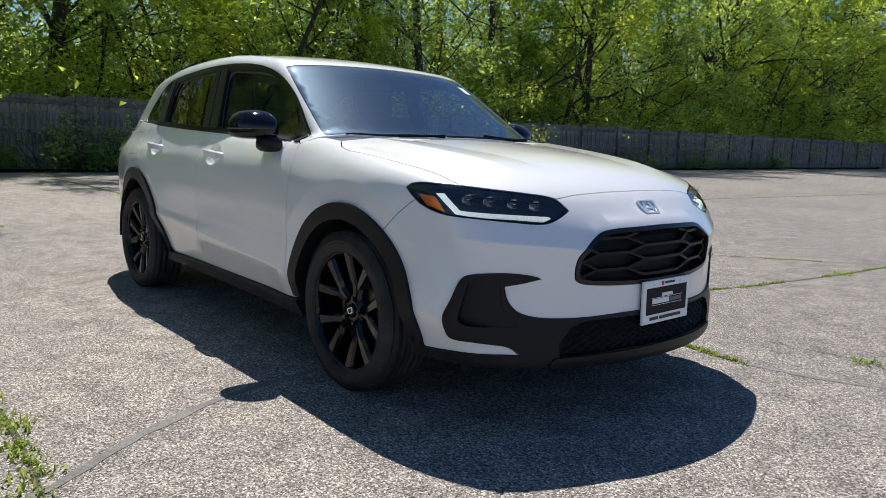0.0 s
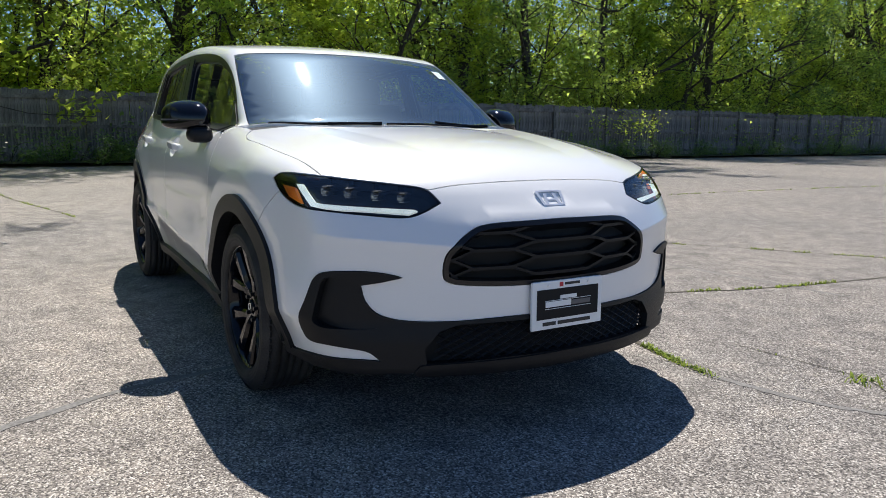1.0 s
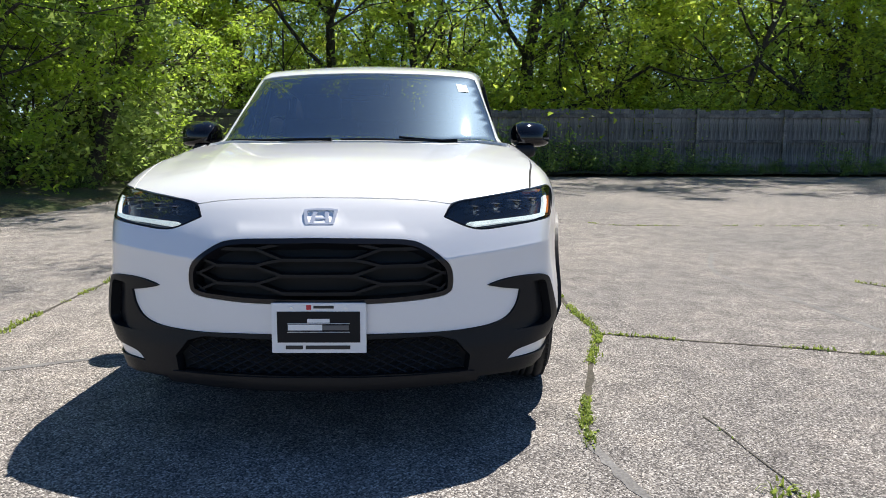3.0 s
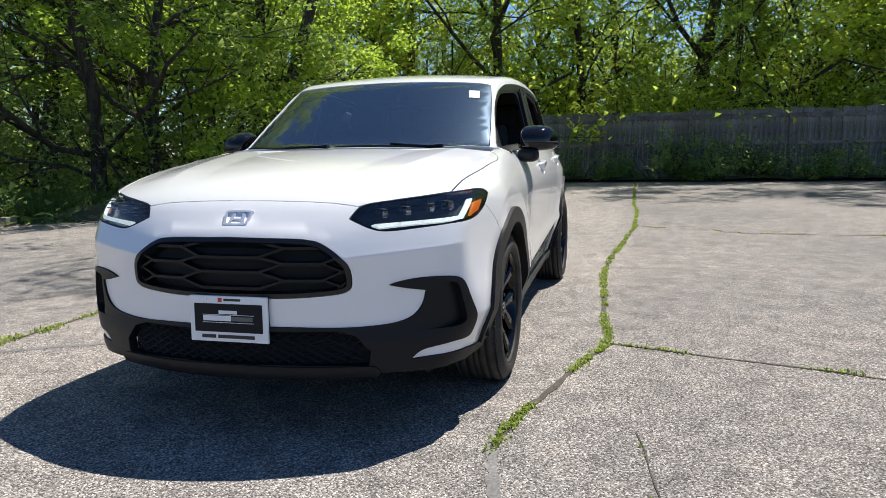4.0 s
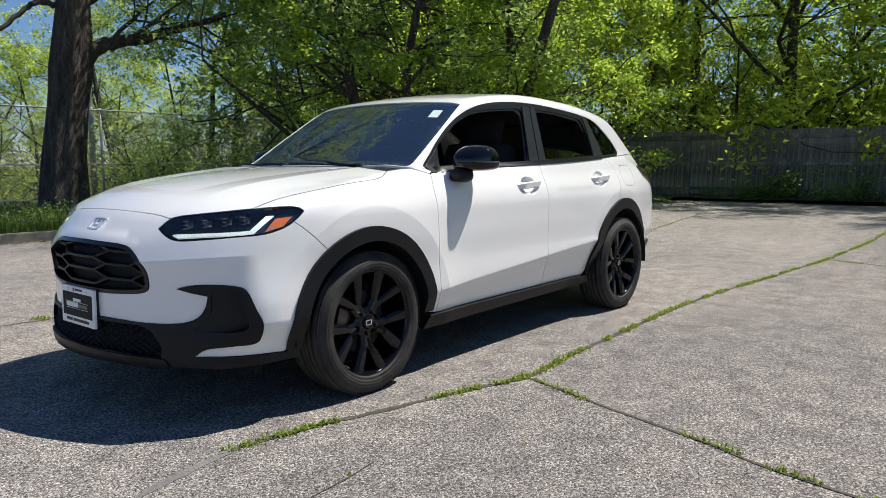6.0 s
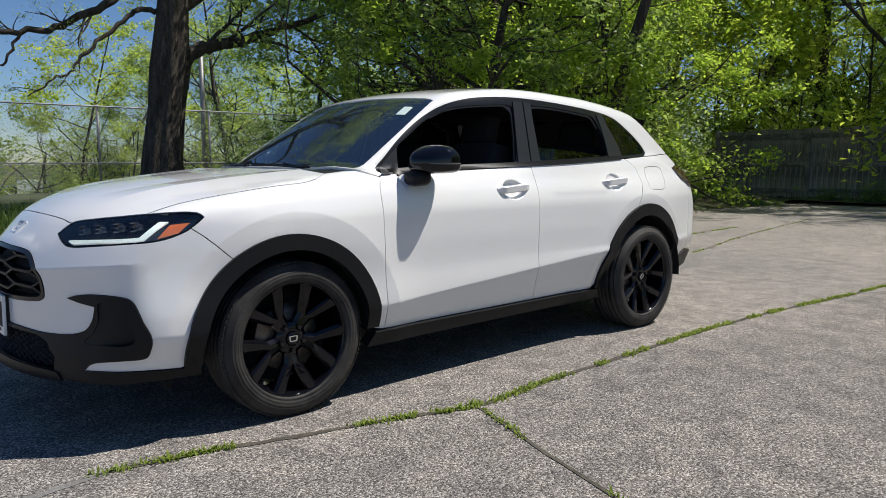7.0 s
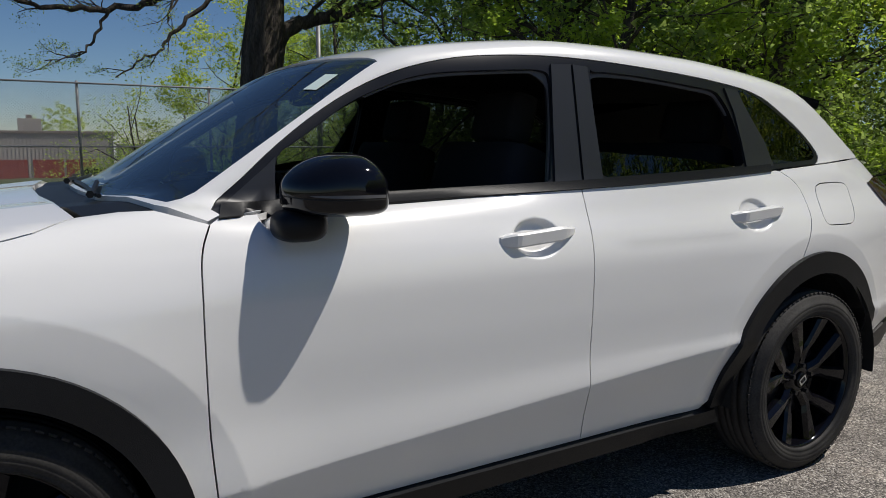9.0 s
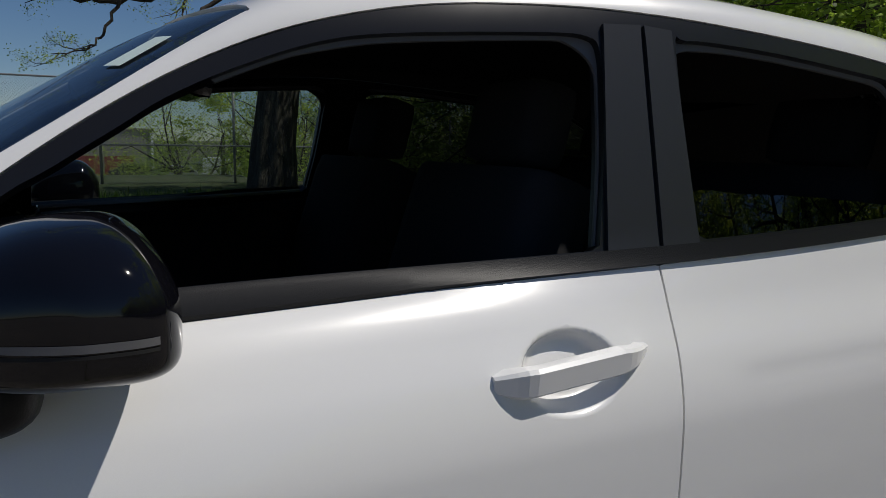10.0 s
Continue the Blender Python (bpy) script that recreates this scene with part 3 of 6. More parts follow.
hood_fold = on_top(np.stack([hx, 0.46 + 0.14 * (2.05 - hx) + hd], 1))
skin_part("hood", panel_data(whole(hood_half), grid=0.03, extra=tube_chart(cat(hood_fold, mirrored(hood_fold)))), M["paint"], car, "white painted hood")
fender = cat(on_top(hood_side), lamp_top[:JOIN][::-1], lamp_low[-5:-1][::-1], on_side(seam),
             on_side(arc(fa[0], fa[1], fa[2] - 0.012, seam_angle, 183, 30)), on_side([(0.848, SILL_Z)]), on_side(DOOR_FRONT[::-1]),
             on_top([(0.93, 0.775), (1.0, 0.758), (1.085, 0.752), (1.12, 0.778)]))
both("fender", panel_data(fender, grid=0.025, extra=flares[0]), M["paint"], car)
bumper_half = cat(on_front(fog_in_low[::-1]), on_front(fog_in_top[::-1][1:-1]), fog_out, wedge[1:],
                  on_side(arc(fa[0], fa[1], fa[2] - 0.012, front_low, seam_angle, 26)), on_side(seam[::-1]), lamp_low[:-4][::-1], lamp_top[-2:-6:-1], on_front(hood_lip))
grille_loop = whole(on_front(grille_loop_half))
# close rows of points along the crease beside the grille
cy, cd = [g.ravel() for g in np.meshgrid(np.arange(-0.88, 0.881, 0.011), (-0.022, -0.012, -0.005, 0.0, 0.005, 0.012, 0.022))]
crease = nose_chart(on_front(np.stack([cy, 0.697 + 0.09 * np.clip(np.abs(cy) - 0.44, 0, 0.45) + cd], 1)))
skin_part("front_bumper", panel_data(whole(bumper_half), "nose", holes=(grille_loop,), grid=0.025, extra=crease), M["paint"], car)
front_door = on_side(cat(DOOR_FRONT, dense([(0.836, SILL_Z), (-0.266, SILL_Z)], 0.05)[1:-1], DOOR_MID[::-1], belt_run(-0.235, 0.80, 24, -0.004)))
cx_, cd_ = [g.ravel() for g in np.meshgrid(np.arange(-1.0, 0.84, 0.015), (-0.020, -0.010, -0.005, 0.0, 0.007))]
fold = tube_chart(on_side(np.stack([cx_, 0.44 + 0.12 * np.clip((0.85 - cx_) / 1.7, 0, 1) + cd_], 1)))
scoop = np.array([(-0.055 + 0.088 * math.sqrt(q) * math.cos(a), 0.960 + 0.056 * math.sqrt(q) * math.sin(a)) for q in (0.02, 0.12, 0.25, 0.36, 0.48, 0.6, 0.72, 0.84, 0.97, 1.1, 1.3) for a in np.linspace(0, math.tau, 44, endpoint=False)])
both("front_door", panel_data(front_door, grid=0.025, extra=cat(tube_chart(on_side(scoop)), fold, flares[0])), M["paint"], car, "white painted door panel")
rear_door = on_side(cat(DOOR_MID, dense([(-0.266, SILL_Z), (ra[0] + ra[2] - 0.012, SILL_Z)], 0.05)[1:-1], arc(ra[0], ra[1], ra[2] - 0.012, 0, 76, 20), DOOR_REAR[::-1], belt_run(-1.18, -0.28, 20, -0.004)))
both("rear_door", panel_data(rear_door, grid=0.025, extra=cat(tube_chart(on_side(scoop + [-0.935, 0.024])), fold, flares[1])), M["paint"], car, "white painted door panel")
fuel = curve([(-1.405, 1.060), (-1.43, 1.073), (-1.47, 1.078), (-1.60, 1.077), (-1.65, 1.058), (-1.637, 0.992), (-1.608, 0.945), (-1.575, 0.926), (-1.48, 0.926), (-1.40, 0.932), (-1.38, 0.96), (-1.392, 1.02)], 4, True)
TAIL_X = -2.0
tail_lamp = tail_skin(dense(tail_chart(np.array([(-1.853, 0.736, 1.069), (-1.95, 0.72, 1.082), (-2.10, 0.58, 1.08), (-2.12, 0.58, 0.97), (-2.03, 0.752, 0.935), (-1.95, 0.79, 0.985)])), 0.03, True))
quarter = cat(on_side(DOOR_REAR), on_side(arc(ra[0], ra[1], ra[2] - 0.012, 78, 172, 26)), on_side(dense([(-1.87, 0.42), (TAIL_X, 0.48)], 0.05)), on_side(dense([(TAIL_X, 0.55), (TAIL_X, 1.15)], 0.05)),
              on_side(belt_run(-1.95, -1.23, 14, -0.004)))
both("rear_quarter", panel_data(quarter, grid=0.03, holes=(on_side(fuel),), extra=flares[1]), M["paint"], car)
both("fuel_door", panel_data(on_side(fuel), grid=0.04, gap=0.0025), M["paint"], car)
both("tail_light", panel_data(tail_lamp, "tail", grid=0.03, gap=0, raised=0.010, edge=0.03), M["red_lens"], car, "smoked red tail light")
tail_half = cat([(-2.26, 0, 0.45)], [(-2.2, 0.5, 0.45)], on_side(dense([(TAIL_X, 0.48), (TAIL_X, 1.15)], 0.06)), [(-2.2, 0.4, 1.15)], [(-2.2, 0.0, 1.15)])
skin_part("tailgate", panel_data(whole(tail_half), "tail", grid=0.05), M["paint"], car)
low_tail = cat([(-2.26, 0, 0.30)], [(-2.2, 0.5, 0.30)], on_side([(-1.90, 0.31), (-1.83, 0.345), (-1.83, 0.40), (TAIL_X, 0.47)]), [(-2.2, 0.5, 0.445)], [(-2.26, 0, 0.445)])
skin_part("rear_bumper", panel_data(whole(low_tail), "tail", grid=0.05, raised=0.01), M["plastic"], car, "black plastic rear bumper")

channel = cat(on_top(hood_side + [0, 0.022]), on_top(hood_side[::-1] - [0, 0.022]))
both("hood_channel", panel_data(channel, grid=0.06, gap=0, raised=-0.020, edge=0), M["dark"], car)

# ---- roof, glass and window surrounds ----
dlo_top = curve([(0.808, 1.068), (0.724, 1.133), (0.628, 1.213), (0.517, 1.293), (0.404, 1.36), (0.291, 1.41), (0.177, 1.444), (0.062, 1.465), (-0.067, 1.476), (-0.21, 1.480), (-0.366, 1.476),
                 (-0.504, 1.468), (-0.655, 1.458), (-0.819, 1.445), (-0.996, 1.426), (-1.091, 1.412), (-1.188, 1.386), (-1.283, 1.34), (-1.382, 1.285), (-1.461, 1.229), (-1.505, 1.181), (-1.490, 1.160)], 4)
dlo = on_side(cat(dlo_top, belt_run(-1.47, 0.79, 44, 0.0)))
pane_front = on_side(cat(curve([(0.641, 1.082), (0.628, 1.182), (0.556, 1.235), (0.488, 1.280), (0.432, 1.317), (0.352, 1.356), (0.239, 1.398), (0.127, 1.418), (-0.106, 1.435), (-0.184, 1.434), (-0.203, 1.413), (-0.198, 1.343), (-0.184, 1.238), (-0.160, 1.120)], 4), belt_run(-0.145, 0.62, 16, 0.022)))
pane_rear = on_side(cat(curve([(-0.345, 1.130), (-0.352, 1.416), (-0.376, 1.439), (-0.498, 1.437), (-0.648, 1.427), (-0.811, 1.412), (-0.896, 1.403), (-0.931, 1.382), (-0.969, 1.326), (-0.995, 1.242), (-1.001, 1.160)], 4), belt_run(-0.985, -0.36, 14, 0.024)))
pane_quarter = on_side(cat(curve([(-1.180, 1.155), (-1.143, 1.233), (-1.039, 1.408), (-1.101, 1.404), (-1.184, 1.373), (-1.299, 1.317), (-1.398, 1.260), (-1.464, 1.208), (-1.478, 1.180)], 4), belt_run(-1.455, -1.20, 8, 0.018)))
screen_half = cat(dense([(1.040, 0.0), (1.032, 0.2), (1.005, 0.42), (0.945, 0.62), (0.893, 0.712)], 0.03)[:-1], dense(curve([(0.893, 0.712), (0.76, 0.694), (0.593, 0.668), (0.45, 0.643), (0.325, 0.618)], 4), 0.03)[:-1],
                  dense(curve([(0.325, 0.618), (0.318, 0.598), (0.352, 0.4), (0.375, 0.2), (0.382, 0)], 4), 0.03))
screen = whole(on_top(screen_half))
shell_half = cat(on_top([(1.055, 0.0), (1.047, 0.2), (1.02, 0.42), (0.965, 0.62), (0.925, 0.730), (0.90, 0.765)]), on_side(cat([(0.825, 1.045)], belt_run(0.80, -1.97, 44, -0.001))), on_top([(-2.0, 0.5), (-2.02, 0.2), (-2.03, 0.0)]))
skin_part("roof", panel_data(whole(shell_half), holes=(dlo, mirrored(dlo), screen), grid=0.03, gap=0.001), M["paint"], car, "white painted roof and pillars")
both("window_surround", panel_data(dlo, holes=(pane_front, pane_rear, pane_quarter), grid=0.04, gap=0.001, raised=-0.002, edge=0.035), M["trim"], car, "satin black window surround")
skin_part("windscreen", panel_data(screen, grid=0.05, raised=-0.004, edge=0), M["screen"], car, "clear laminated windscreen")
glass_low = on_side(cat(curve([(-0.35, 1.120), (-0.355, 1.198), (-0.476, 1.195), (-0.624, 1.188), (-0.786, 1.175), (-0.968, 1.153), (-0.985, 1.135)], 4), belt_run(-0.97, -0.37, 12, 0.02)))
skin_part("rear_side_glass", panel_data(glass_low, grid=0.05, gap=0, raised=-0.022, edge=0.003), M["tint"], car, "half-lowered tinted pane")
skin_part("rear_side_glass", panel_data(pane_rear, grid=0.05, gap=0, raised=-0.018, edge=0), M["tint"], car, "", True)
skin_part("front_side_glass", panel_data(pane_front, grid=0.05, gap=0, raised=-0.018, edge=0), M["glass"], car, "", True)
both("quarter_glass", panel_data(pane_quarter, grid=0.05, gap=-0.003, raised=-0.003, edge=0.01), M["tint"], car, "dark tinted quarter glass")
# door pillar covers, waist strips and the frame's bright inner lips
pillar_a = on_side(dense([(-0.168, 1.106), (-0.264, 1.110), (-0.284, 1.460), (-0.212, 1.457)], 0.03, True))
pillar_b = on_side(dense([(-0.269, 1.110), (-0.343, 1.112), (-0.344, 1.455), (-0.289, 1.460)], 0.03, True))
pillar_c = on_side(dense([(-1.006, 1.138), (-1.174, 1.145), (-1.141, 1.232), (-1.068, 1.335), (-1.023, 1.412), (-0.952, 1.417), (-0.986, 1.326), (-1.000, 1.22)], 0.03, True))
for loop in (pillar_a, pillar_b, pillar_c):
    both("pillar_cover", panel_data(loop, grid=0.04, raised=0.004, edge=0.01), M["pillar"], car)
corner = on_side(dense([(0.775, 1.074), (0.632, 1.186), (0.645, 1.080)], 0.03, True))
both("mirror_sail", panel_data(corner, grid=0.04, raised=0.003, edge=0.01), M["pillar"], car)
strip = on_side(cat(belt_run(0.80, -1.15, 40, -0.008), belt_run(-1.15, 0.78, 40, 0.018)))
both("waist_strip", panel_data(strip, grid=0.05, gap=0, raised=0.007, edge=0.014), M["plastic"], car)
lip_out = on_side(cat(curve([(0.380, 1.351), (0.295, 1.387), (0.239, 1.405), (0.127, 1.426), (-0.106, 1.443), (-0.190, 1.443), (-0.212, 1.415), (-0.206, 1.343), (-0.192, 1.238), (-0.167, 1.120)], 4),
                      curve([(-0.158, 1.120), (-0.182, 1.238), (-0.196, 1.343), (-0.196, 1.395), (-0.158, 1.427), (-0.106, 1.430), (0.127, 1.412), (0.239, 1.392), (0.295, 1.375), (0.370, 1.344)], 4)))
both("window_lip", panel_data(lip_out, grid=0.05, gap=0, raised=-0.016, edge=0.006), M["seal"], car)
lip_rear = on_side(cat(curve([(-0.35, 1.430), (-0.376, 1.447), (-0.498, 1.445), (-0.648, 1.435), (-0.811, 1.420), (-0.90, 1.410), (-0.938, 1.384), (-0.975, 1.326)], 4), curve([(-0.963, 1.326), (-0.924, 1.378), (-0.888, 1.396), (-0.811, 1.405), (-0.648, 1.420), (-0.498, 1.430), (-0.39, 1.430), (-0.358, 1.42)], 4)))
both("window_lip", panel_data(lip_rear, grid=0.05, gap=0, raised=-0.016, edge=0.006), M["seal"], car)

# ---- black cladding ----
for ax, az, ro, ri in ARCHES:
    a0, a1 = (front_low - 1, 181) if ax > 0 else (-3, 169)
    ring = on_side(cat(arc(ax, az, ro, a0, a1, 44), arc(ax, az, ri, a1, a0, 44)))
    both("arch_cladding", panel_data(ring, grid=0.04, gap=0, raised=0.016, edge=0.05), M["plastic"], car, "textured black wheel-arch cladding")
sill = on_side(cat(dense([(0.90, SILL_Z), (-0.86, SILL_Z)], 0.06), dense([(-0.90, 0.252), (0.94, 0.246)], 0.06)))
both("sill_cladding", panel_data(sill, grid=0.04, gap=0, raised=0.022, edge=0.06), M["plastic"], car, "black sill cladding")
skirt_half = cat(on_front(fog_in_low[::-1]), on_front(fog_in_top[::-1][1:-1]), fog_out, wedge[1:], on_side([(1.80, 0.299), (1.745, 0.301), (1.737, 0.262)]), on_front(dense([(0.80, 0.258), (0.55, 0.264), (0.0, 0.268)], 0.05)))
mesh_half = cat(dense([(0, 0.427), (0.40, 0.423), (0.465, 0.403), (0.515, 0.345), (0.507, 0.292), (0.25, 0.302), (0, 0.304)], 0.03))
mesh_loop = whole(on_front(mesh_half))
pocket = on_front(dense(curve([(0.715, 0.574), (0.765, 0.584), (0.798, 0.578), (0.812, 0.53), (0.826, 0.455), (0.824, 0.428), (0.80, 0.414), (0.75, 0.412), (0.67, 0.412), (0.655, 0.425), (0.69, 0.462), (0.712, 0.51)], 4, True), 0.02, True))
skin_part("bumper_skirt", panel_data(whole(skirt_half), "nose", holes=(mesh_loop, pocket, mirrored(pocket)), grid=0.025, gap=0.0, raised=0.008, edge=0.035), M["plastic"], car, "black plastic lower bumper")
both("air_curtain", panel_data(pocket, "nose", grid=0.02, gap=0, raised=lambda p: 0.006 - 0.034 * step(0.70, 0.80, p[:, 1]), edge=0), M["plastic"], car)
lip_half = cat(on_front(dense([(0, 0.302), (0.50, 0.291), (0.528, 0.288), (0.545, 0.268)], 0.03)), on_front(dense([(0.535, 0.256), (0, 0.258)], 0.04)))
skin_part("front_lip", panel_data(whole(lip_half), "nose", grid=0.03, gap=0, raised=0.016, edge=0.08), M["plastic"], car)

# ---- grille, lamps, badge and plate ----
frame_in = shrink(nose_chart(grille_loop), 0.017)
frame_in = nose_skin(frame_in)
skin_part("grille_frame", panel_data(grille_loop, "nose", holes=(frame_in,), grid=0.03, gap=0.001, raised=0.003, edge=0.06), M["trim"], car, "satin black grille surround")
skin_part("grille_back", panel_data(grille_loop, "nose", grid=0.05, gap=0.003, raised=-0.052, edge=0), M["dark"], car)


def bar_mesh(bm, yz, sunk, tall, deep):
    """A slat that follows the nose along a front-view line."""
    p = on_front(dense(yz, 0.04))
    n = slope(p)
    p = p - n * sunk
    up = np.array([0, 0, tall / 2])
    rows = []
    for q, m in zip(p, n):
        back = np.array([m[0], m[1], 0])
        back = -back / np.linalg.norm(back) * deep
        rows.append([bm.verts.new(q + up), bm.verts.new(q + back + up * 1.3), bm.verts.new(q + back - up * 1.3), bm.verts.new(q - up)])
    for a, b in zip(rows, rows[1:]):
        for k in range(4):
            bm.faces.new((a[k], a[(k + 1) % 4], b[(k + 1) % 4], b[k]))
    bm.faces.new(rows[0]), bm.faces.new(rows[-1][::-1])


bm = bmesh.new()
R0, R1, R2 = 0.735, 0.672, 0.610  # slat heights of the outer columns
C0, C1, C2 = 0.703, 0.641, 0.580  # and of the middle column
for s in (1, -1):
    for z in (R0, R1, R2):
        bar_mesh(bm, [(s * 0.215, z), (s * 0.355, z - 0.002)], 0.012, 0.011, 0.035)
    for z0, z1 in ((R0, C0), (R1, C0), (R1, C1), (R2, C1), (R2, C2), (R0, 0.755)):
        bar_mesh(bm, [(s * 0.215, z0), (s * 0.120, z1)], 0.012, 0.010, 0.03)
    for z0, z1, ye in ((R0, 0.69, 0.43), (R1, 0.70, 0.432), (R1, 0.635, 0.437), (R2, 0.645, 0.437), (R2, 0.580, 0.43), (0.555, 0.60, 0.435)):
        bar_mesh(bm, [(s * (0.355 if z0 > 0.56 else 0.375), z0), (s * ye, z1)], 0.012, 0.009, 0.03)
for z in (C0, C1, C2):
    bar_mesh(bm, [(-0.120, z), (0.120, z)], 0.012, 0.011, 0.035)
bmesh.ops.recalc_face_normals(bm, faces=bm.faces)
part("grille_slats", bm, M["plastic"], car, "black honeycomb grille slats")
box_part("radar_cover", (0.012, 0.05, 0.02), (2.215, 0, 0.728), M["plastic"], car)

bm = bmesh.new()
for s in (1, -1):
    for k in range(-14, 26):
        y0 = -0.62 + k * 0.05
        pts = [(y0 + s * (z - 0.36) * 1.9, z) for z in (0.300, 0.33, 0.36, 0.39, 0.420)]
        pts = [q for q in pts if abs(q[0]) < 0.505 - max(0, (q[1] - 0.40)) * 2]
        if len(pts) > 1:
            p = on_front(pts) - [0.014, 0, 0]
            tube(bm, p, 0.0042, 4)
part("mesh_insert", bm, M["plastic"], car, "black lattice of the lower intake")
skin_part("intake_back", panel_data(mesh_loop, "nose", grid=0.06, gap=-0.01, raised=-0.034, edge=0), M["dark"], car)

lamp3 = lamp_loop
lamp_rim = nose_skin(shrink(nose_chart(lamp3), 0.006))
for mir in (False, True):
    lamp = skin_part("headlight", panel_data(lamp3, "nose", holes=(lamp_rim,), grid=0.03, gap=0.0015, raised=0.0, edge=0.05), M["gloss_black"], car, "dark LED headlight with a lit L-shaped light bar", mir)
    skin_part("lamp_bowl", panel_data(lamp3, "nose", grid=0.04, gap=0.002, raised=-0.045, edge=0), M["lamp_bowl"], lamp, "", mir)
    skin_part("lamp_cover", panel_data(lamp_rim, "nose", grid=0.03, gap=0, raised=-0.001, edge=0), M["lens"], lamp, "clear lamp cover", mir).visible_shadow = False
    bar = nose_skin(dense(nose_chart(np.array([(2.132, 0.509, 0.808), (2.126, 0.537, 0.798), (2.061, 0.659, 0.807), (1.934, 0.815, 0.815), (1.838, 0.828, 0.888), (1.868, 0.808, 0.889), (1.945, 0.800, 0.829), (2.056, 0.656, 0.8195), (2.128, 0.523, 0.8125)])), 0.02, True))
    skin_part("light_bar", panel_data(bar, "nose", grid=0.02, gap=0, raised=-0.010, edge=0.012), M["lamp_white"], lamp, "lit white light bar", mir)
    amb = nose_skin(dense(nose_chart(np.array([(1.836, 0.838, 0.874), (1.764, 0.856, 0.879), (1.812, 0.853, 0.838), (1.888, 0.834, 0.819)])), 0.02, True))
    skin_part("side_marker", panel_data(amb, "nose", grid=0.02, gap=0, raised=-0.010, edge=0.012), M["amber"], lamp, "amber side marker", mir)
    sg = -1 if mir else 1
    for y, z in ((0.52, 0.843), (0.60, 0.850), (0.68, 0.858), (0.745, 0.864)):
        p = on_front([(y, z)])[0]
        bm = bmesh.new()
        for dz in (-0.014, 0.002, 0.016):
            box(bm, (0.02, 0.062, 0.003), pose(p[0] - 0.034, sg * p[1], p[2] + dz, 0, 0, -sg * 35), 0.001)
        part("lamp_fin", bm, M["lamp_inside"], lamp)
        bm = bmesh.new()
        box(bm, (0.03, 0.046, 0.024), pose(p[0] - 0.050, sg * p[1], p[2] - 0.002, 0, 0, -sg * 35), 0.007)
        part("lamp_module", bm, M["lamp_module"], lamp)


def flat_ring(outer, inner, thick):
    """A flat ring between two outlines with the same number of points, in the yz plane."""
    bm = bmesh.new()
    n = len(outer)
    rows = [[bm.verts.new((x, *q)) for q in loop] for x, loop in ((0, outer), (thick, outer), (thick, inner), (0, inner))]
    for a, b in zip(rows, rows[1:] + rows[:1]):
        for k in range(n):
            bm.faces.new((a[k], a[(k + 1) % n], b[(k + 1) % n], b[k]))
    bmesh.ops.recalc_face_normals(bm, faces=bm.faces)
    return bm


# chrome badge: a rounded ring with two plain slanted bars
ring_pts = curve([(-0.048, 0.034), (-0.056, 0.018), (-0.050, -0.024), (-0.038, -0.034), (0.038, -0.034), (0.050, -0.024), (0.056, 0.018), (0.048, 0.034)], 5, True)
seat_at = on_front([(0.0, 0.830)])
badge_at = pose(float(seat_at[0][0]) - 0.002, 0, 0.830, 0, -math.degrees(math.atan2(slope(seat_at)[0][2], slope(seat_at)[0][0])), 0)
bm = flat_ring(ring_pts, ring_pts * 0.80, 0.008)
bm.transform(badge_at)
badge = part("badge", bm, M["badge"], car, "chrome ring badge")
for s in (1, -1):
    bm = bmesh.new()
    box(bm, (0.008, 0.014, 0.052), pose(0.002, s * 0.023, 0, s * 10), 0.002)
    bm.transform(badge_at)
    part("bar", bm, M["badge"], badge)
bm = bmesh.new()
box(bm, (0.008, 0.036, 0.008), pose(0.002, 0, -0.006), 0.002)
bm.transform(badge_at)
part("bar", bm, M["badge"], badge)

PLATE_AT = pose(2.302, 0.004, 0.470, 0, -1.0, 0)


def plate_bit(name, size, y, z, mat, parent, x=0.0, label="", bevel=0.0006):
    bm = bmesh.new()
    box(bm, size, PLATE_AT @ pose(x, y, z), bevel)
    return part(name, bm, mat, parent, label)


plate = plate_bit("dealer_plate", (0.012, 0.318, 0.172), 0, 0, M["white_plate"], car, 0, "white-framed black dealer plate with plain bars", 0.004)
plate_bit("plate_field", (0.003, 0.278, 0.106), 0, 0.004, M["plate_black"], plate, 0.0065)
plate_bit("text_bar", (0.002, 0.075, 0.013), 0, 0.026, M["white_plate"], plate, 0.0085)
plate_bit("text_bar", (0.002, 0.115, 0.020), -0.045, 0.003, M["white_plate"], plate, 0.0085)
plate_bit("text_bar", (0.002, 0.085, 0.016), 0.058, 0.002, M["seal"], plate, 0.0085)
plate_bit("rule", (0.002, 0.21, 0.0018), 0, 0.016, M["white_plate"], plate, 0.0085)
plate_bit("rule", (0.002, 0.21, 0.0018), 0, -0.013, M["white_plate"], plate, 0.0085)
for k, (y, w) in enumerate(((-0.083, 0.058), (0.03, 0.15))):
    plate_bit("text_bar", (0.002, w, 0.013), y, -0.066, M["ink"], plate, 0.0065)
plate_bit("mark", (0.002, 0.016, 0.016), -0.032, 0.071, M["red"], plate, 0.0065)
plate_bit("text_bar", (0.002, 0.068, 0.009), 0.018, 0.072, M["ink"], plate, 0.0065)
for y in (-0.09, 0.09):
    bm = bmesh.new()
    bmesh.ops.create_cone(bm, cap_ends=True, segments=12, radius1=0.005, radius2=0.004, depth=0.004, matrix=PLATE_AT @ pose(0.008, y, 0.070, 0, 90, 0))
    part("screw", bm, M["chrome"], plate)
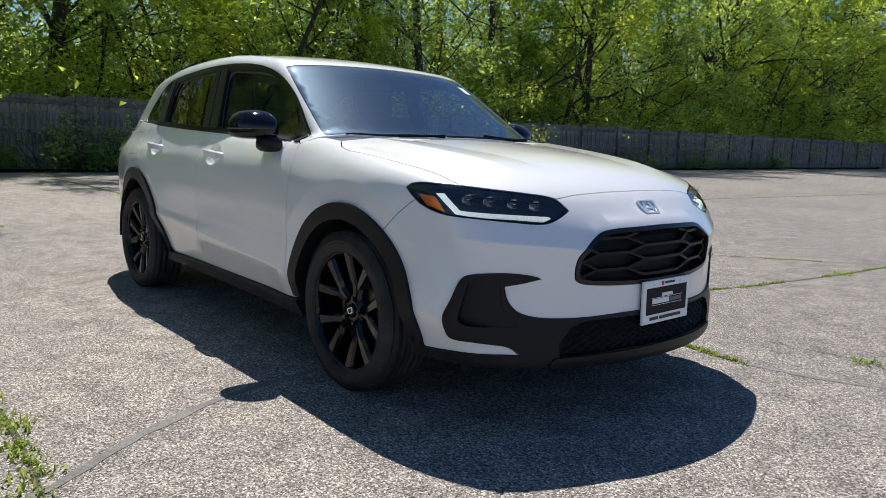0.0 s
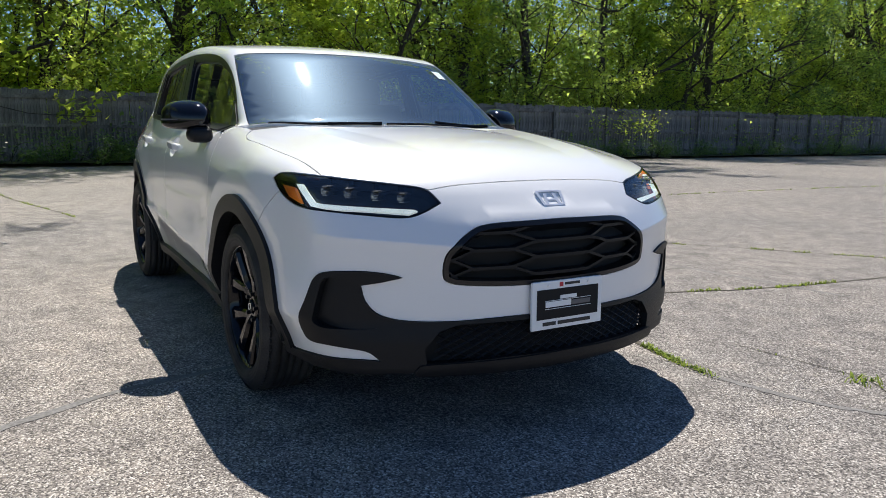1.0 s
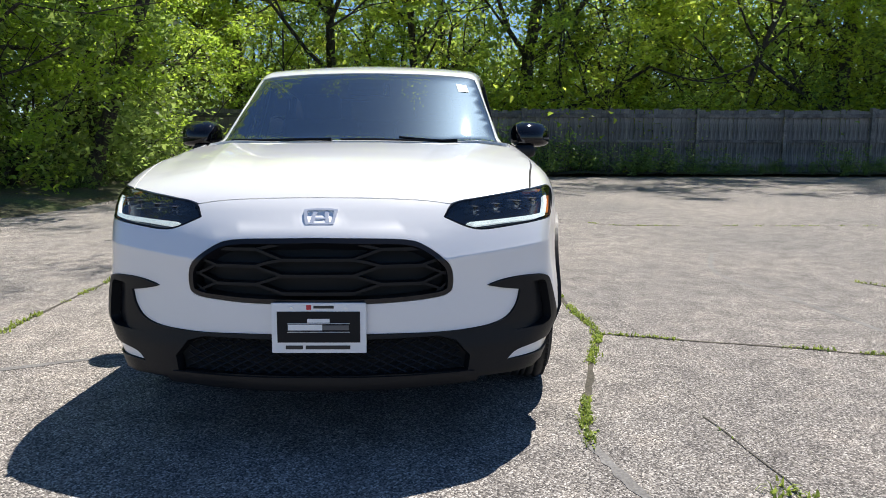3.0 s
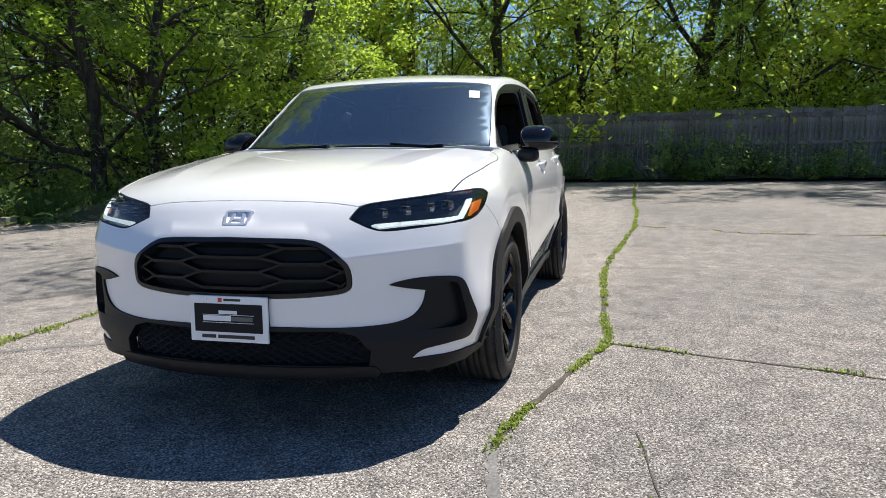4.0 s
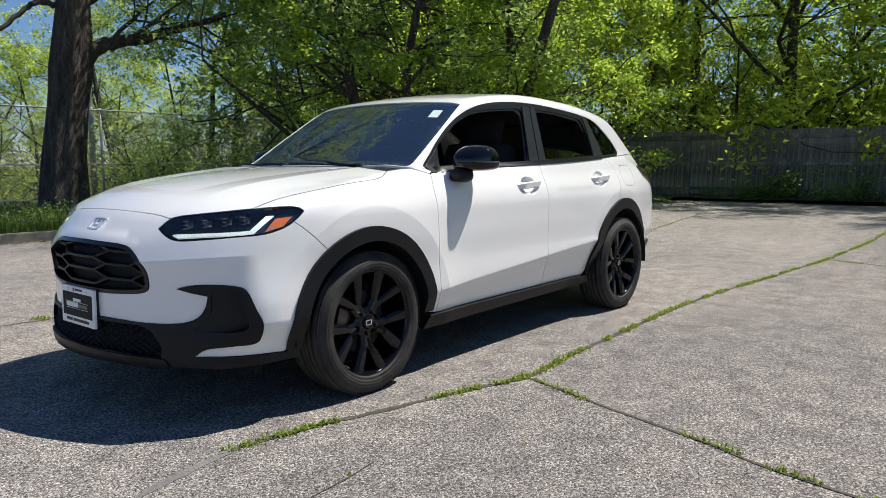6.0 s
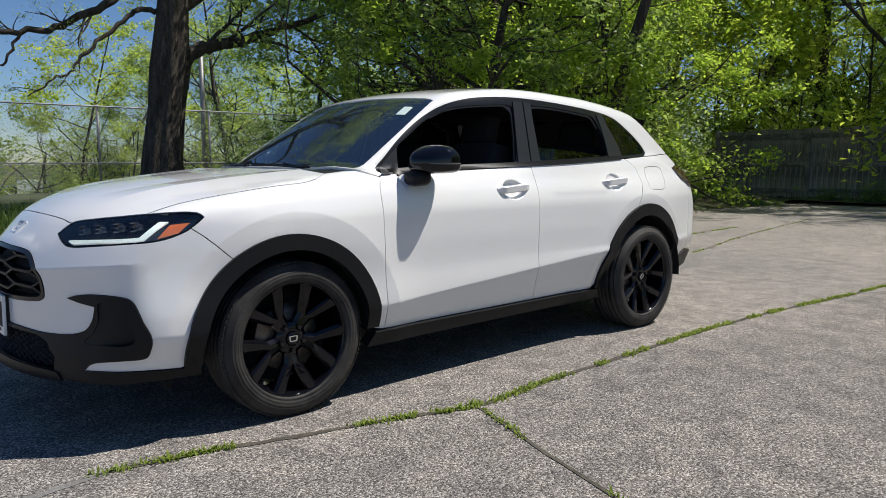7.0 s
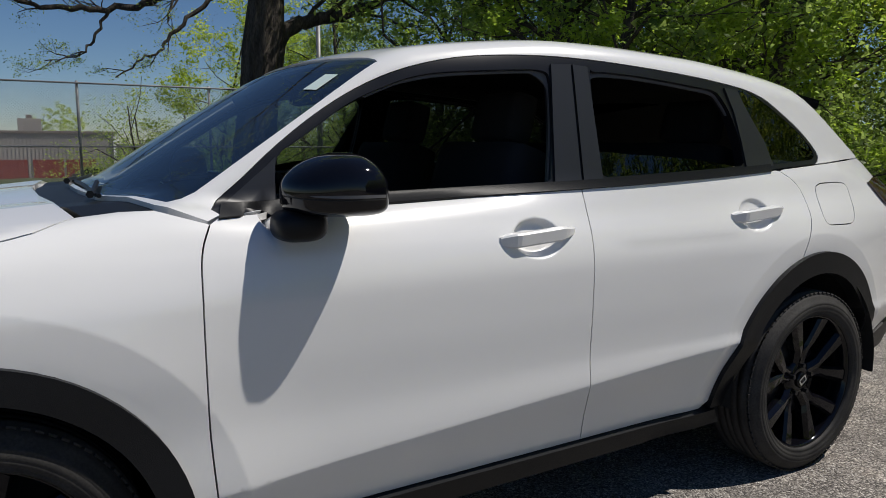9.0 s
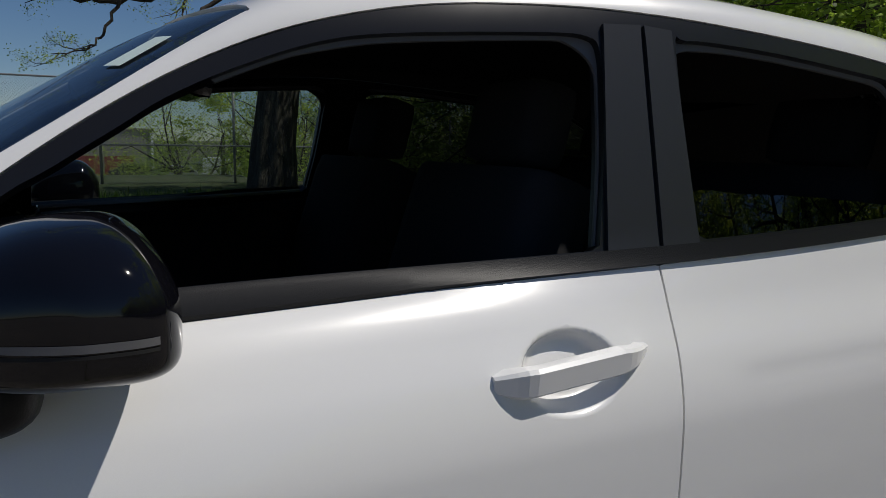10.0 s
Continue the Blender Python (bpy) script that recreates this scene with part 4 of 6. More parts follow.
plate_bit("bracket", (0.02, 0.30, 0.17), 0.004, 0.004, M["plastic"], plate, -0.014, "", 0.004)


# ---- wheels ----
def lathe(bm, profile, n=64):
    """A ring turned about the y axis from (radius, y) points."""
    rows = [[bm.verts.new((r * math.cos(k * math.tau / n), y, r * math.sin(k * math.tau / n))) for k in range(n)] for r, y in profile]
    for a, b in zip(rows, rows[1:]):
        for k in range(n):
            bm.faces.new((a[k], a[(k + 1) % n], b[(k + 1) % n], b[k]))


def wheel_part(name, bm, mat, parent, at, label="", smooth=True):
    bmesh.ops.recalc_face_normals(bm, faces=bm.faces)
    bm.transform(at)
    return part(name, bm, mat, parent, label, smooth)


def wheel(at, turn):
    """Wheel whose outer side looks along +y."""
    at = at @ pose(0, 0, 0, 0, turn, 0)
    bm = bmesh.new()
    lathe(bm, [(0.256, 0.060), (0.256, 0.090), (0.252, 0.097), (0.247, 0.094), (0.242, 0.078), (0.235, 0.03), (0.226, -0.03), (0.228, -0.09)], 72)
    lathe(bm, [(0.0, 0.058), (0.030, 0.060), (0.036, 0.064), (0.048, 0.060), (0.070, 0.052), (0.078, 0.040), (0.070, 0.02), (0.0, 0.02)], 40)
    rim = wheel_part("wheel", bm, M["rim"], car, at, "gloss black alloy wheel with five forked spokes", smooth=True)
    for k in range(5):
        base = k * math.tau / 5 - math.pi / 2
        u = np.array([math.cos(base), math.sin(base)])
        bm = bmesh.new()
        for sg in (1, -1):
            v = np.array([-u[1], u[0]]) * sg
            rows = []
            for r, off, w, y, d in ((0.030, 0.016, 0.034, 0.056, 0.034), (0.080, 0.0165, 0.035, 0.062, 0.036), (0.112, 0.0190, 0.039, 0.067, 0.040), (0.134, 0.0310, 0.050, 0.072, 0.042), (0.165, 0.0470, 0.056, 0.078, 0.042), (0.200, 0.0650, 0.061, 0.084, 0.040), (0.234, 0.0830, 0.070, 0.089, 0.034)):
                c = u * r + v * off
                inner = 0.004 if r < 0.12 else 0.012
                rows.append([bm.verts.new((q[0], yy, q[1])) for q, yy in ((c - v * w / 2, y - d), (c - v * w / 2, y - inner), (c - v * (w / 2 - 0.010), y - 0.002), (c + v * (w / 2 - 0.016), y), (c + v * w / 2, y - 0.013), (c + v * w / 2, y - d))])
            for a, b in zip(rows, rows[1:]):
                for j in range(6):
                    bm.faces.new((a[j], a[(j + 1) % 6], b[(j + 1) % 6], b[j]))
            bm.faces.new(rows[0]), bm.faces.new(rows[-1][::-1])
        wheel_part("spoke", bm, M["rim"], rim, at, smooth=False)
    bm = bmesh.new()
    prof = [(0.250, 0.086), (0.254, 0.101), (0.260, 0.110), (0.264, 0.107), (0.272, 0.113), (0.279, 0.1155), (0.2805, 0.1145), (0.284, 0.1165), (0.296, 0.1165), (0.2975, 0.1150), (0.299, 0.1160), (0.306, 0.114), (0.310, 0.109), (0.325, 0.101), (0.336, 0.092), (0.3415, 0.078)]
    tread = []
    for y0, y1 in ((0.078, 0.050), (0.042, 0.016), (0.008, -0.008), (-0.016, -0.042), (-0.050, -0.078)):
        tread += [(0.344, y0), (TYRE_R, (y0 + y1) / 2), (0.344, y1), (0.337, y1 - 0.001), (0.337, y1 - 0.007)]
    lathe(bm, prof + tread[:-2] + [(r, -y) for r, y in prof[::-1]], 96)
    tyre = wheel_part("tyre", bm, M["rubber"], rim, at, "black road tyre")
    bm = bmesh.new()
    for k in range(84):
        a = k * math.tau / 84
        box(bm, (0.005, 0.024, 0.0175), pose(0, 0, 0, 0, math.degrees(-a), 0) @ pose(0.3360, 0.086, 0, 0, 0, -24))
        box(bm, (0.005, 0.024, 0.0175), pose(0, 0, 0, 0, math.degrees(-a), 0) @ pose(0.3360, -0.086, 0, 0, 0, 24))
    tagged(wheel_part("tread_block", bm, M["rubber"], rim, at, smooth=False), kind="stuff")
    bm = bmesh.new()
    lathe(bm, [(0.0, 0.072), (0.026, 0.072), (0.029, 0.068), (0.029, 0.06)], 28)
    wheel_part("centre_cap", bm, M["rim"], rim, at)
    bm = flat_ring(ring_pts * 0.36, ring_pts * 0.26, 0.002)
    bm.transform(pose(0, 0.0725, 0, 0, 0, 90))
    wheel_part("cap_mark", bm, M["chrome"], rim, at, "chrome ring mark", smooth=False)
    for k in range(5):
        a = (k + 0.5) * math.tau / 5 + math.pi / 2
        bm = bmesh.new()
        bmesh.ops.create_cone(bm, cap_ends=True, segments=6, radius1=0.009, radius2=0.008, depth=0.016, matrix=pose(0.056 * math.cos(a), 0.066, 0.056 * math.sin(a), 90))
        wheel_part("lug_nut", bm, M["trim"], rim, at, smooth=False)
    bm = bmesh.new()
    lathe(bm, [(0.06, 0.016), (0.072, 0.018), (0.148, 0.018), (0.148, -0.006), (0.072, -0.006)], 48)
    wheel_part("brake_disc", bm, M["steel"], rim, at, "rusty steel brake disc")
    bm = bmesh.new()
    lathe(bm, [(0.214, -0.088), (0.05, -0.088)], 40)
    wheel_part("wheel_back", bm, M["dark"], rim, at)


for sx in (1, -1):
    for sy in (1, -1):
        wheel(pose(sx * HUB_X, sy * HUB_Y, HUB_Z, 0, 0, 0 if sy > 0 else 180), {(1, 1): 0, (-1, 1): 34, (1, -1): 20, (-1, -1): 50}[(sx, sy)])
        bm = bmesh.new()
        box(bm, (0.07, 0.06, 0.15), pose(sx * HUB_X + 0.125, sy * (HUB_Y + 0.0), HUB_Z + 0.03, 0, -15, 0), 0.012)
        part("brake_caliper", bm, M["steel"], car)
        # wheel well
        cx = (fa if sx > 0 else ra)[0]
        bm = bmesh.new()
        rows = [[bm.verts.new((cx + 0.43 * math.cos(a), sy * y, HUB_Z + 0.43 * math.sin(a))) for a in np.radians(np.linspace(-4, 184, 30))] for y in (0.875, 0.45)]
        for k in range(29):
            bm.faces.new((rows[0][k], rows[0][k + 1], rows[1][k + 1], rows[1][k]))
        bm.faces.new(rows[1])
        part("wheel_well", bm, M["dark"], car)

# ---- underside ----
box_part("floor_pan", (3.3, 1.50, 0.10), (-0.15, 0, 0.27), M["dark"], car)
box_part("sump", (1.0, 0.86, 0.55), (1.45, 0, 0.53), M["dark"], car)
box_part("radiator_support", (0.05, 1.30, 0.58), (1.92, 0, 0.58), M["dark"], car)
box_part("rear_floor", (0.5, 0.85, 0.3), (-1.6, 0, 0.38), M["dark"], car)
for sy in (1, -1):
    box_part("tow_bracket", (0.03, 0.02, 0.09), (1.80, sy * 0.62, 0.20), M["dark"], car)

# ---- mirrors ----
def mirror_place(q, s, grow=1.0):
    """A point of the unit ball carried onto the mirror's housing: domed above, flat below, wedge-shaped ahead."""
    x, y, z = q
    x, y = math.copysign(abs(x) ** 0.62, x), math.copysign(abs(y) ** 0.60, y)
    z = math.copysign(abs(z) ** (0.62 if z > 0 else 0.42), z)
    t = (y + 1) / 2
    f, b = max(x, 0.0), max(-x, 0.0)
    xx = x * 0.145 * math.sqrt(max(0.0, 1.05 - t ** 2.4)) if x > 0 else x * 0.066
    zz = z * 0.090 * (1 - 0.22 * t ** 3) * (1 - 0.42 * f ** 2.2) * (1 - 0.40 * b ** 2.0) if z > 0 else z * 0.050 * (1 - 0.18 * t ** 4)
    return (0.528 + xx * grow, s * (0.922 + 0.102 * y * grow), 1.106 + zz * grow)


for mir in (False, True):
    s = -1 if mir else 1
    bm = bmesh.new()
    bmesh.ops.create_uvsphere(bm, u_segments=48, v_segments=32, radius=1.0)
    for v in bm.verts:
        v.co = mirror_place(v.co, s, 1.05)
    head = part("mirror", bm, M["gloss_black"], car, "gloss black door mirror", smooth=True)
    bm = bmesh.new()
    bmesh.ops.create_uvsphere(bm, u_segments=32, v_segments=16, radius=1.0)
    for v in bm.verts:
        x, y, z = [math.copysign(abs(c) ** 0.7, c) for c in v.co]
        v.co = (0.637 + 0.062 * x, s * (0.880 + 0.058 * y), 1.034 + 0.038 * z)
    part("mirror_foot", bm, M["plastic"], head, "matt black mirror foot", smooth=True)
    # thin grey strip paints the highlight along the housing's seam; below it the dark joint
    for name, lo, hi, a0, a1, grow, mat in (("seam_highlight", -0.006, 0.003, 15, 118, 1.060, M["seal"]), ("housing_joint", -0.030, -0.012, -10, 118, 1.056, M["dark"])):
        bm = bmesh.new()
        rows = []
        for k in range(25):
            a = radians(a0 + (a1 - a0) * k / 24)
            taper = min(1.0, k / 8)
            rows.append([bm.verts.new(mirror_place((math.cos(a) * math.cos(b), math.sin(a) * math.cos(b), math.sin(b)), s, grow)) for b in (lo * taper, (lo + hi) / 2 * taper, hi * taper)])
        for p, q in zip(rows, rows[1:]):
            for j in (0, 1):
                bm.faces.new((p[j], p[j + 1], q[j + 1], q[j]))
        bmesh.ops.recalc_face_normals(bm, faces=bm.faces)
        part(name, bm, mat, head, smooth=True)
    bm = bmesh.new()
    box(bm, (0.004, 0.112, 0.064), pose(0.4690, s * 0.914, 1.104), 0.0015)
    part("mirror_glass", bm, M["mirror_glass"], head)


# ---- door handles ----
def handle(x0, x1, z0, z1, mirror):
    """A flat pull bar that bridges its scoop."""
    s = -1 if mirror else 1
    n = 20
    bm = bmesh.new()
    rows = []
    ya, yb = float(on_side([(x0 + 0.01, z0)])[0][1]), float(on_side([(x1 - 0.01, z1)])[0][1])
    for k in range(n + 1):
        t = k / n
        x, z = x0 + (x1 - x0) * t, z0 + (z1 - z0) * t
        rise = min(1.0, 4.5 * t, 4.5 * (1 - t))
        rise = math.sin(rise * math.pi / 2)
        y = ya + (yb - ya) * t - 0.003 + 0.026 * rise
        fat = 0.0205 * min(1.0, 0.62 + 3.0 * t, 0.45 + 2.2 * (1 - t))
        deep = 0.012 + 0.010 * (1 - rise)
        rows.append([bm.verts.new((x, s * (y + b), z + a)) for a, b in ((-fat * 0.8, -deep), (-fat, -0.003), (-fat * 0.75, 0.004), (fat * 0.70, 0.007), (fat * 0.95, 0.002), (fat, -deep))])
    for a, b in zip(rows, rows[1:]):
        for j in range(6):
            bm.faces.new((a[j], a[(j + 1) % 6], b[(j + 1) % 6], b[j]))
    bm.faces.new(rows[0]), bm.faces.new(rows[-1][::-1])
    bmesh.ops.recalc_face_normals(bm, faces=bm.faces)
    part("door_handle", bm, M["paint"], car, "white pull handle over a scooped recess", smooth=False)


for mir in (False, True):
    handle(0.072, -0.190, 0.958, 0.975, mir)
    handle(-0.865, -1.150, 0.980, 0.997, mir)

# ---- cabin ----
skin_part("headlining", panel_data(whole(shell_half), holes=(dlo, mirrored(dlo), screen), grid=0.06, gap=0, raised=-0.030, edge=0), M["headliner"], car, "dark roof and pillar lining")
both("door_trim", panel_data(on_side(cat(dense([(0.80, 0.40), (-1.15, 0.40)], 0.08), belt_run(-1.45, 0.78, 30, 0.012))), grid=0.06, gap=0, raised=-0.05, edge=0), M["cabin"], car)
skin_part("dashboard", panel_data(whole(on_top([(1.02, 0.0), (0.98, 0.4), (0.90, 0.68)])), grid=0.1, gap=0, raised=-0.05, edge=0), M["cabin"], car)
bm = bmesh.new()
box(bm, (0.62, 1.42, 0.22), pose(0.78, 0, 0.93, 0, 7, 0), 0.06)
box(bm, (0.25, 1.40, 0.40), pose(0.72, 0, 0.72), 0.05)
part("dash", bm, M["cabin"], car, "dark grey dashboard")
bm = bmesh.new()
box(bm, (0.18, 0.36, 0.05), pose(0.66, 0.37, 1.045, 0, 12, 0), 0.02)
part("instrument_hood", bm, M["cabin"], car)
box_part("centre_screen", (0.02, 0.22, 0.13), (0.60, 0.0, 1.06), M["gloss_black"], car, turn=(0, 12, 0))
bm = bmesh.new()
pts = [(0.185 * math.cos(a), 0.185 * math.sin(a)) for a in np.linspace(0, math.tau, 40, endpoint=False)]
ringm = pose(0.47, 0.37, 0.95, 0, -68, 0)
tube(bm, [ringm @ Vector((c, d, 0)) for c, d in pts + pts[:2]], 0.016, 8, cap=False)
box(bm, (0.10, 0.13, 0.05), ringm, 0.02)
for a in (90, -90, 200):
    box(bm, (0.17, 0.03, 0.015), ringm @ pose(0, 0, 0, 0, 0, a) @ pose(0.10, 0, 0), 0.005)
part("steering_wheel", bm, M["cabin"], car)


def seat(x, y, wide, heads):
    bm = bmesh.new()
    box(bm, (0.52, wide, 0.16), pose(x + 0.05, y, 0.60, 0, -8, 0), 0.05)
    box(bm, (0.15, wide, 0.62), pose(x - 0.24, y, 0.92, 0, -18, 0), 0.055)
    s = part("seat", bm, M["seat"], car, "black cloth car seat", smooth=True)
    for h in heads:
        bm = bmesh.new()
        box(bm, (0.10, 0.25, 0.17), pose(x - 0.375, h, 1.305, 0, -14, 0), 0.04)
        for d in (-0.05, 0.05):
            tube(bm, [(x - 0.335, h + d, 1.16), (x - 0.365, h + d, 1.28)], 0.007, 6)
        part("headrest", bm, M["seat"], s, smooth=True)


seat(0.10, 0.37, 0.50, (0.37,))
seat(0.10, -0.37, 0.50, (-0.37,))
seat(-0.80, 0.0, 1.25, (0.40, -0.40))
bm = bmesh.new()
box(bm, (0.05, 0.24, 0.07), pose(0.30, 0, 1.385, 0, -10, 0), 0.02)
tube(bm, [(0.32, 0, 1.40), (0.42, 0, 1.44)], 0.012, 8)
part("rear_view_mirror", bm, M["gloss_black"], car, smooth=False)
p = on_top([(0.48, 0.0)])[0]
bm = bmesh.new()
box(bm, (0.14, 0.20, 0.035), pose(p[0] - 0.01, 0, p[2] - 0.035, 0, 31, 0), 0.012)
part("camera_housing", bm, M["cabin"], car)
frit = whole(on_top(dense([(0.388, 0.0), (0.386, 0.155), (0.40, 0.15), (0.47, 0.125), (0.492, 0.09), (0.497, 0.0)], 0.02)))
skin_part("windscreen_frit", panel_data(frit, grid=0.03, gap=0, raised=-0.0065, edge=0), M["ink"], car)
sticker = on_top(dense([(0.495, 0.520), (0.425, 0.508), (0.410, 0.565), (0.478, 0.578)], 0.02, True))
skin_part("sticker", panel_data(sticker, grid=0.02, gap=0, raised=-0.0015, edge=0), M["sticker"], car, "pale green square paper sticker inside the glass")

# ---- cowl, wipers and small trim ----
cowl = whole(on_top(cat(dense([(1.148, 0.0), (1.135, 0.28), (1.105, 0.55), (1.06, 0.745)], 0.05), dense([(0.91, 0.725), (0.95, 0.60), (1.0, 0.42), (1.028, 0.2), (1.036, 0.0)], 0.05))))
skin_part("cowl_panel", panel_data(cowl, grid=0.03, gap=0, raised=-0.012, edge=0.02), M["plastic"], car, "black plastic cowl panel")
for a, b in (((1.015, 0.50), (1.030, -0.08)), ((1.034, -0.12), (0.945, -0.64))):
    bm = bmesh.new()
    p = on_top(dense([a, b], 0.06)) + [0, 0, 0.003]
    tube(bm, p, 0.006, 6)
    q = on_top(dense([(a[0] + 0.02, a[1]), (a[0] - 0.02, (a[1] + b[1]) / 2)], 0.06)) + [0, 0, 0.008]
    tube(bm, q, [0.010] + [0.007] * (len(q) - 1), 6)
    part("wiper", bm, M["plastic"], car)
bm = bmesh.new()
rows = []
for y in np.linspace(-0.60, 0.60, 25):
    z = 1.468 - 0.054 * (y / 0.62) ** 2
    end = -1.80 + 0.30 * y * y
    rows.append([bm.verts.new(q) for q in ((end + 0.30, y, z + 0.010), (end + 0.15, y, z + 0.006), (end, y, z - 0.014), (end + 0.010, y, z - 0.048), (end + 0.22, y, z - 0.05))])
for a, b in zip(rows, rows[1:]):
    for k in range(5):
        bm.faces.new((a[k], a[(k + 1) % 5], b[(k + 1) % 5], b[k]))
bm.faces.new(rows[0]), bm.faces.new(rows[-1][::-1])
bmesh.ops.recalc_face_normals(bm, faces=bm.faces)
part("rear_spoiler", bm, M["gloss_black"], car, "gloss black roof spoiler")

# ---- the ground ----
LOT = [(45, -7.7), (-4.6, -7.8), (-6.0, -6.2), (-9.0, -5.5), (-13.0, -5.2), (-16.9, -4.9), (-17.0, 20), (-18.0, 85), (45, 85)]
FAR_Z = -2.2


def ground_z(y):
    """The soil lies level by the lot and falls away behind the chain-link fence."""
    return -0.03 + (FAR_Z + 0.03) * float(step(-21.0, -40.0, y))


bm = bmesh.new()
rows = [[bm.verts.new((x, y, ground_z(y))) for x in (-1500, 1500)] for y in (-1500, -60, *range(-40, -20, 1), 1500)]
for a, b in zip(rows, rows[1:]):
    bm.faces.new((a[0], a[1], b[1], b[0]))
ground = part("ground", bm, M["soil"])
tagged(ground, "brown leaf-littered soil and rough grass reaching the distance", "ground", kind="structure")
bm = bmesh.new()
top = [bm.verts.new((x, y, 0)) for x, y in LOT]
face = bm.faces.new(top[::-1])
r = bmesh.ops.extrude_face_region(bm, geom=[face])
bmesh.ops.translate(bm, vec=(0, 0, -0.12), verts=[v for v in r["geom"] if isinstance(v, bmesh.types.BMVert)])
bmesh.ops.recalc_face_normals(bm, faces=bm.faces)
lot = part("pavement", bm, M["asphalt"])
tagged(lot, "old bleached grey asphalt parking lot with cracks", "pavement", kind="structure")
grng = np.random.default_rng(9)


def wander(pts, gap=0.12, amount=0.025):
    """A plan line with small natural bends."""
    p = dense(curve(pts, 6), gap)
    n = len(p)
    w = np.cumsum(grng.normal(size=(n, 2)), 0)
    w -= np.linspace(0, 1, n)[:, None] * w[-1]
    k = np.ones(5) / 5
    w = np.stack([np.convolve(w[:, i], k, "same") for i in (0, 1)], 1)
    return p + w / max(np.abs(w).max(), 1e-6) * amount * min(3.0, math.sqrt(n / 10))


def seam_strip(name, line, width, mat, z, label):
    """An uneven strip along a plan line."""
    t = np.gradient(line, axis=0)
    t /= np.maximum(np.linalg.norm(t, axis=1, keepdims=True), 1e-9)
    n = np.stack([-t[:, 1], t[:, 0]], 1)
    a = width * (0.5 + 0.9 * grng.random(len(line)))[:, None]
    b = width * (0.5 + 0.9 * grng.random(len(line)))[:, None]
    a[0] = b[0] = a[-1] = b[-1] = 0.003
    v = np.vstack([np.hstack([line + n * a, np.full((len(line), 1), z)]), np.hstack([line - n * b, np.full((len(line), 1), z)])])
    k = len(line)
    f = [(i, i + k, i + k + 1, i + 1) for i in range(k - 1)]
    ob = hang(name, raw_mesh(name, v, f), mat)
    return tagged(ob, label, "crack", kind="structure")


def blades(name, places, heights, mat, label, category="grass", wide=0.006, lean=0.5):
    """Grass blades standing on plan places: one object."""
    n = len(places)
    a = grng.random(n) * math.tau
    d = np.stack([np.cos(a), np.sin(a), np.zeros(n)], 1)
    s = np.stack([-np.sin(a), np.cos(a), np.zeros(n)], 1) * wide * (0.6 + 0.8 * grng.random((n, 1)))
    h = np.asarray(heights)[:, None]
    p = np.hstack([places, np.zeros((n, 1))]) if places.shape[1] == 2 else places
    up = np.array([0, 0, 1.0])
    k = lean * grng.random((n, 1))
    v = np.stack([p - s, p + s, p + up * h * 0.6 + d * h * k * 0.4 + s * 0.7, p + up * h * 0.6 + d * h * k * 0.4 - s * 0.7, p + up * h * (1 - 0.3 * k) + d * h * k * 1.1], 1).reshape(-1, 3)
    f = []
    for i in range(0, n * 5, 5):
        f += [(i, i + 1, i + 2, i + 3), (i + 3, i + 2, i + 4)]
    return tagged(hang(name, raw_mesh(name, v, f), mat), label, category, kind="stuff")


def grow(line, per_metre, spread, patchy=0.4):
    """Plan places along a line, in patches."""
    seg = np.linalg.norm(np.diff(line, axis=0), axis=1)
    s = np.concatenate([[0], np.cumsum(seg)])
    n = int(s[-1] * per_metre)
    u = grng.random(n) * s[-1]
    u = u[np.sin(u * 7.1) + np.sin(u * 17.3 + 1) + np.sin(u * 3.3 + 2) > (patchy - 0.5) * 4]
    x, y = np.interp(u, s, line[:, 0]), np.interp(u, s, line[:, 1])
    return np.stack([x, y], 1) + grng.normal(size=(len(u), 2)) * spread


CRACKS = [
    (wander([(2.19, 0.955), (1.72, 1.02), (1.49, 1.06), (1.0, 1.20), (0.65, 1.29), (0.0, 1.255), (-0.62, 1.23), (-2.17, 1.20), (-3.53, 1.27), (-5.3, 1.43), (-8, 1.45), (-11.2, 1.42), (-16.8, 1.5)]), 0.016, 300, 0.014, 0.33),
    (wander([(0.65, 1.30), (0.79, 1.79), (0.94, 2.40), (1.03, 2.65), (1.2, 3.6), (1.4, 5.2), (1.8, 8.0), (2.5, 13)]), 0.009, 140, 0.010, 0.42),
    (wander([(-0.9, 3.6), (0.0, 4.3), (0.6, 4.75), (1.34, 5.3), (3.0, 6.6), (6.0, 8.5)]), 0.008, 70, 0.010, 0.5),
    (wander([(-5.3, 1.43), (-5.0, 2.4), (-4.6, 3.1), (-4.6, 7.4), (-4.4, 12.5), (-3.6, 20), (-3.2, 34)]), 0.012, 60, 0.012, 0.45),
    (wander([(2.4, -2.18), (1.6, -2.12), (0.9, -2.10), (0.16, -2.1), (-1.3, -2.1), (-2.67, -2.11), (-6, -2.2), (-9, -2.4)]), 0.012, 150, 0.02, 0.4),
    (wander([(1.9, 1.45), (2.3, 1.50), (2.55, 1.50), (2.75, 1.40)]), 0.003, 6, 0.008, 0.6),
    (wander([(-5.25, -1.05), (-7.5, -1.6), (-12, -2.4)]), 0.010, 60, 0.012, 0.5),
    (wander([(-12, 5), (-11.0, 12), (-11.5, 25), (-10, 45)]), 0.02, 12, 0.02, 0.5),
]
spots, tall = [], []
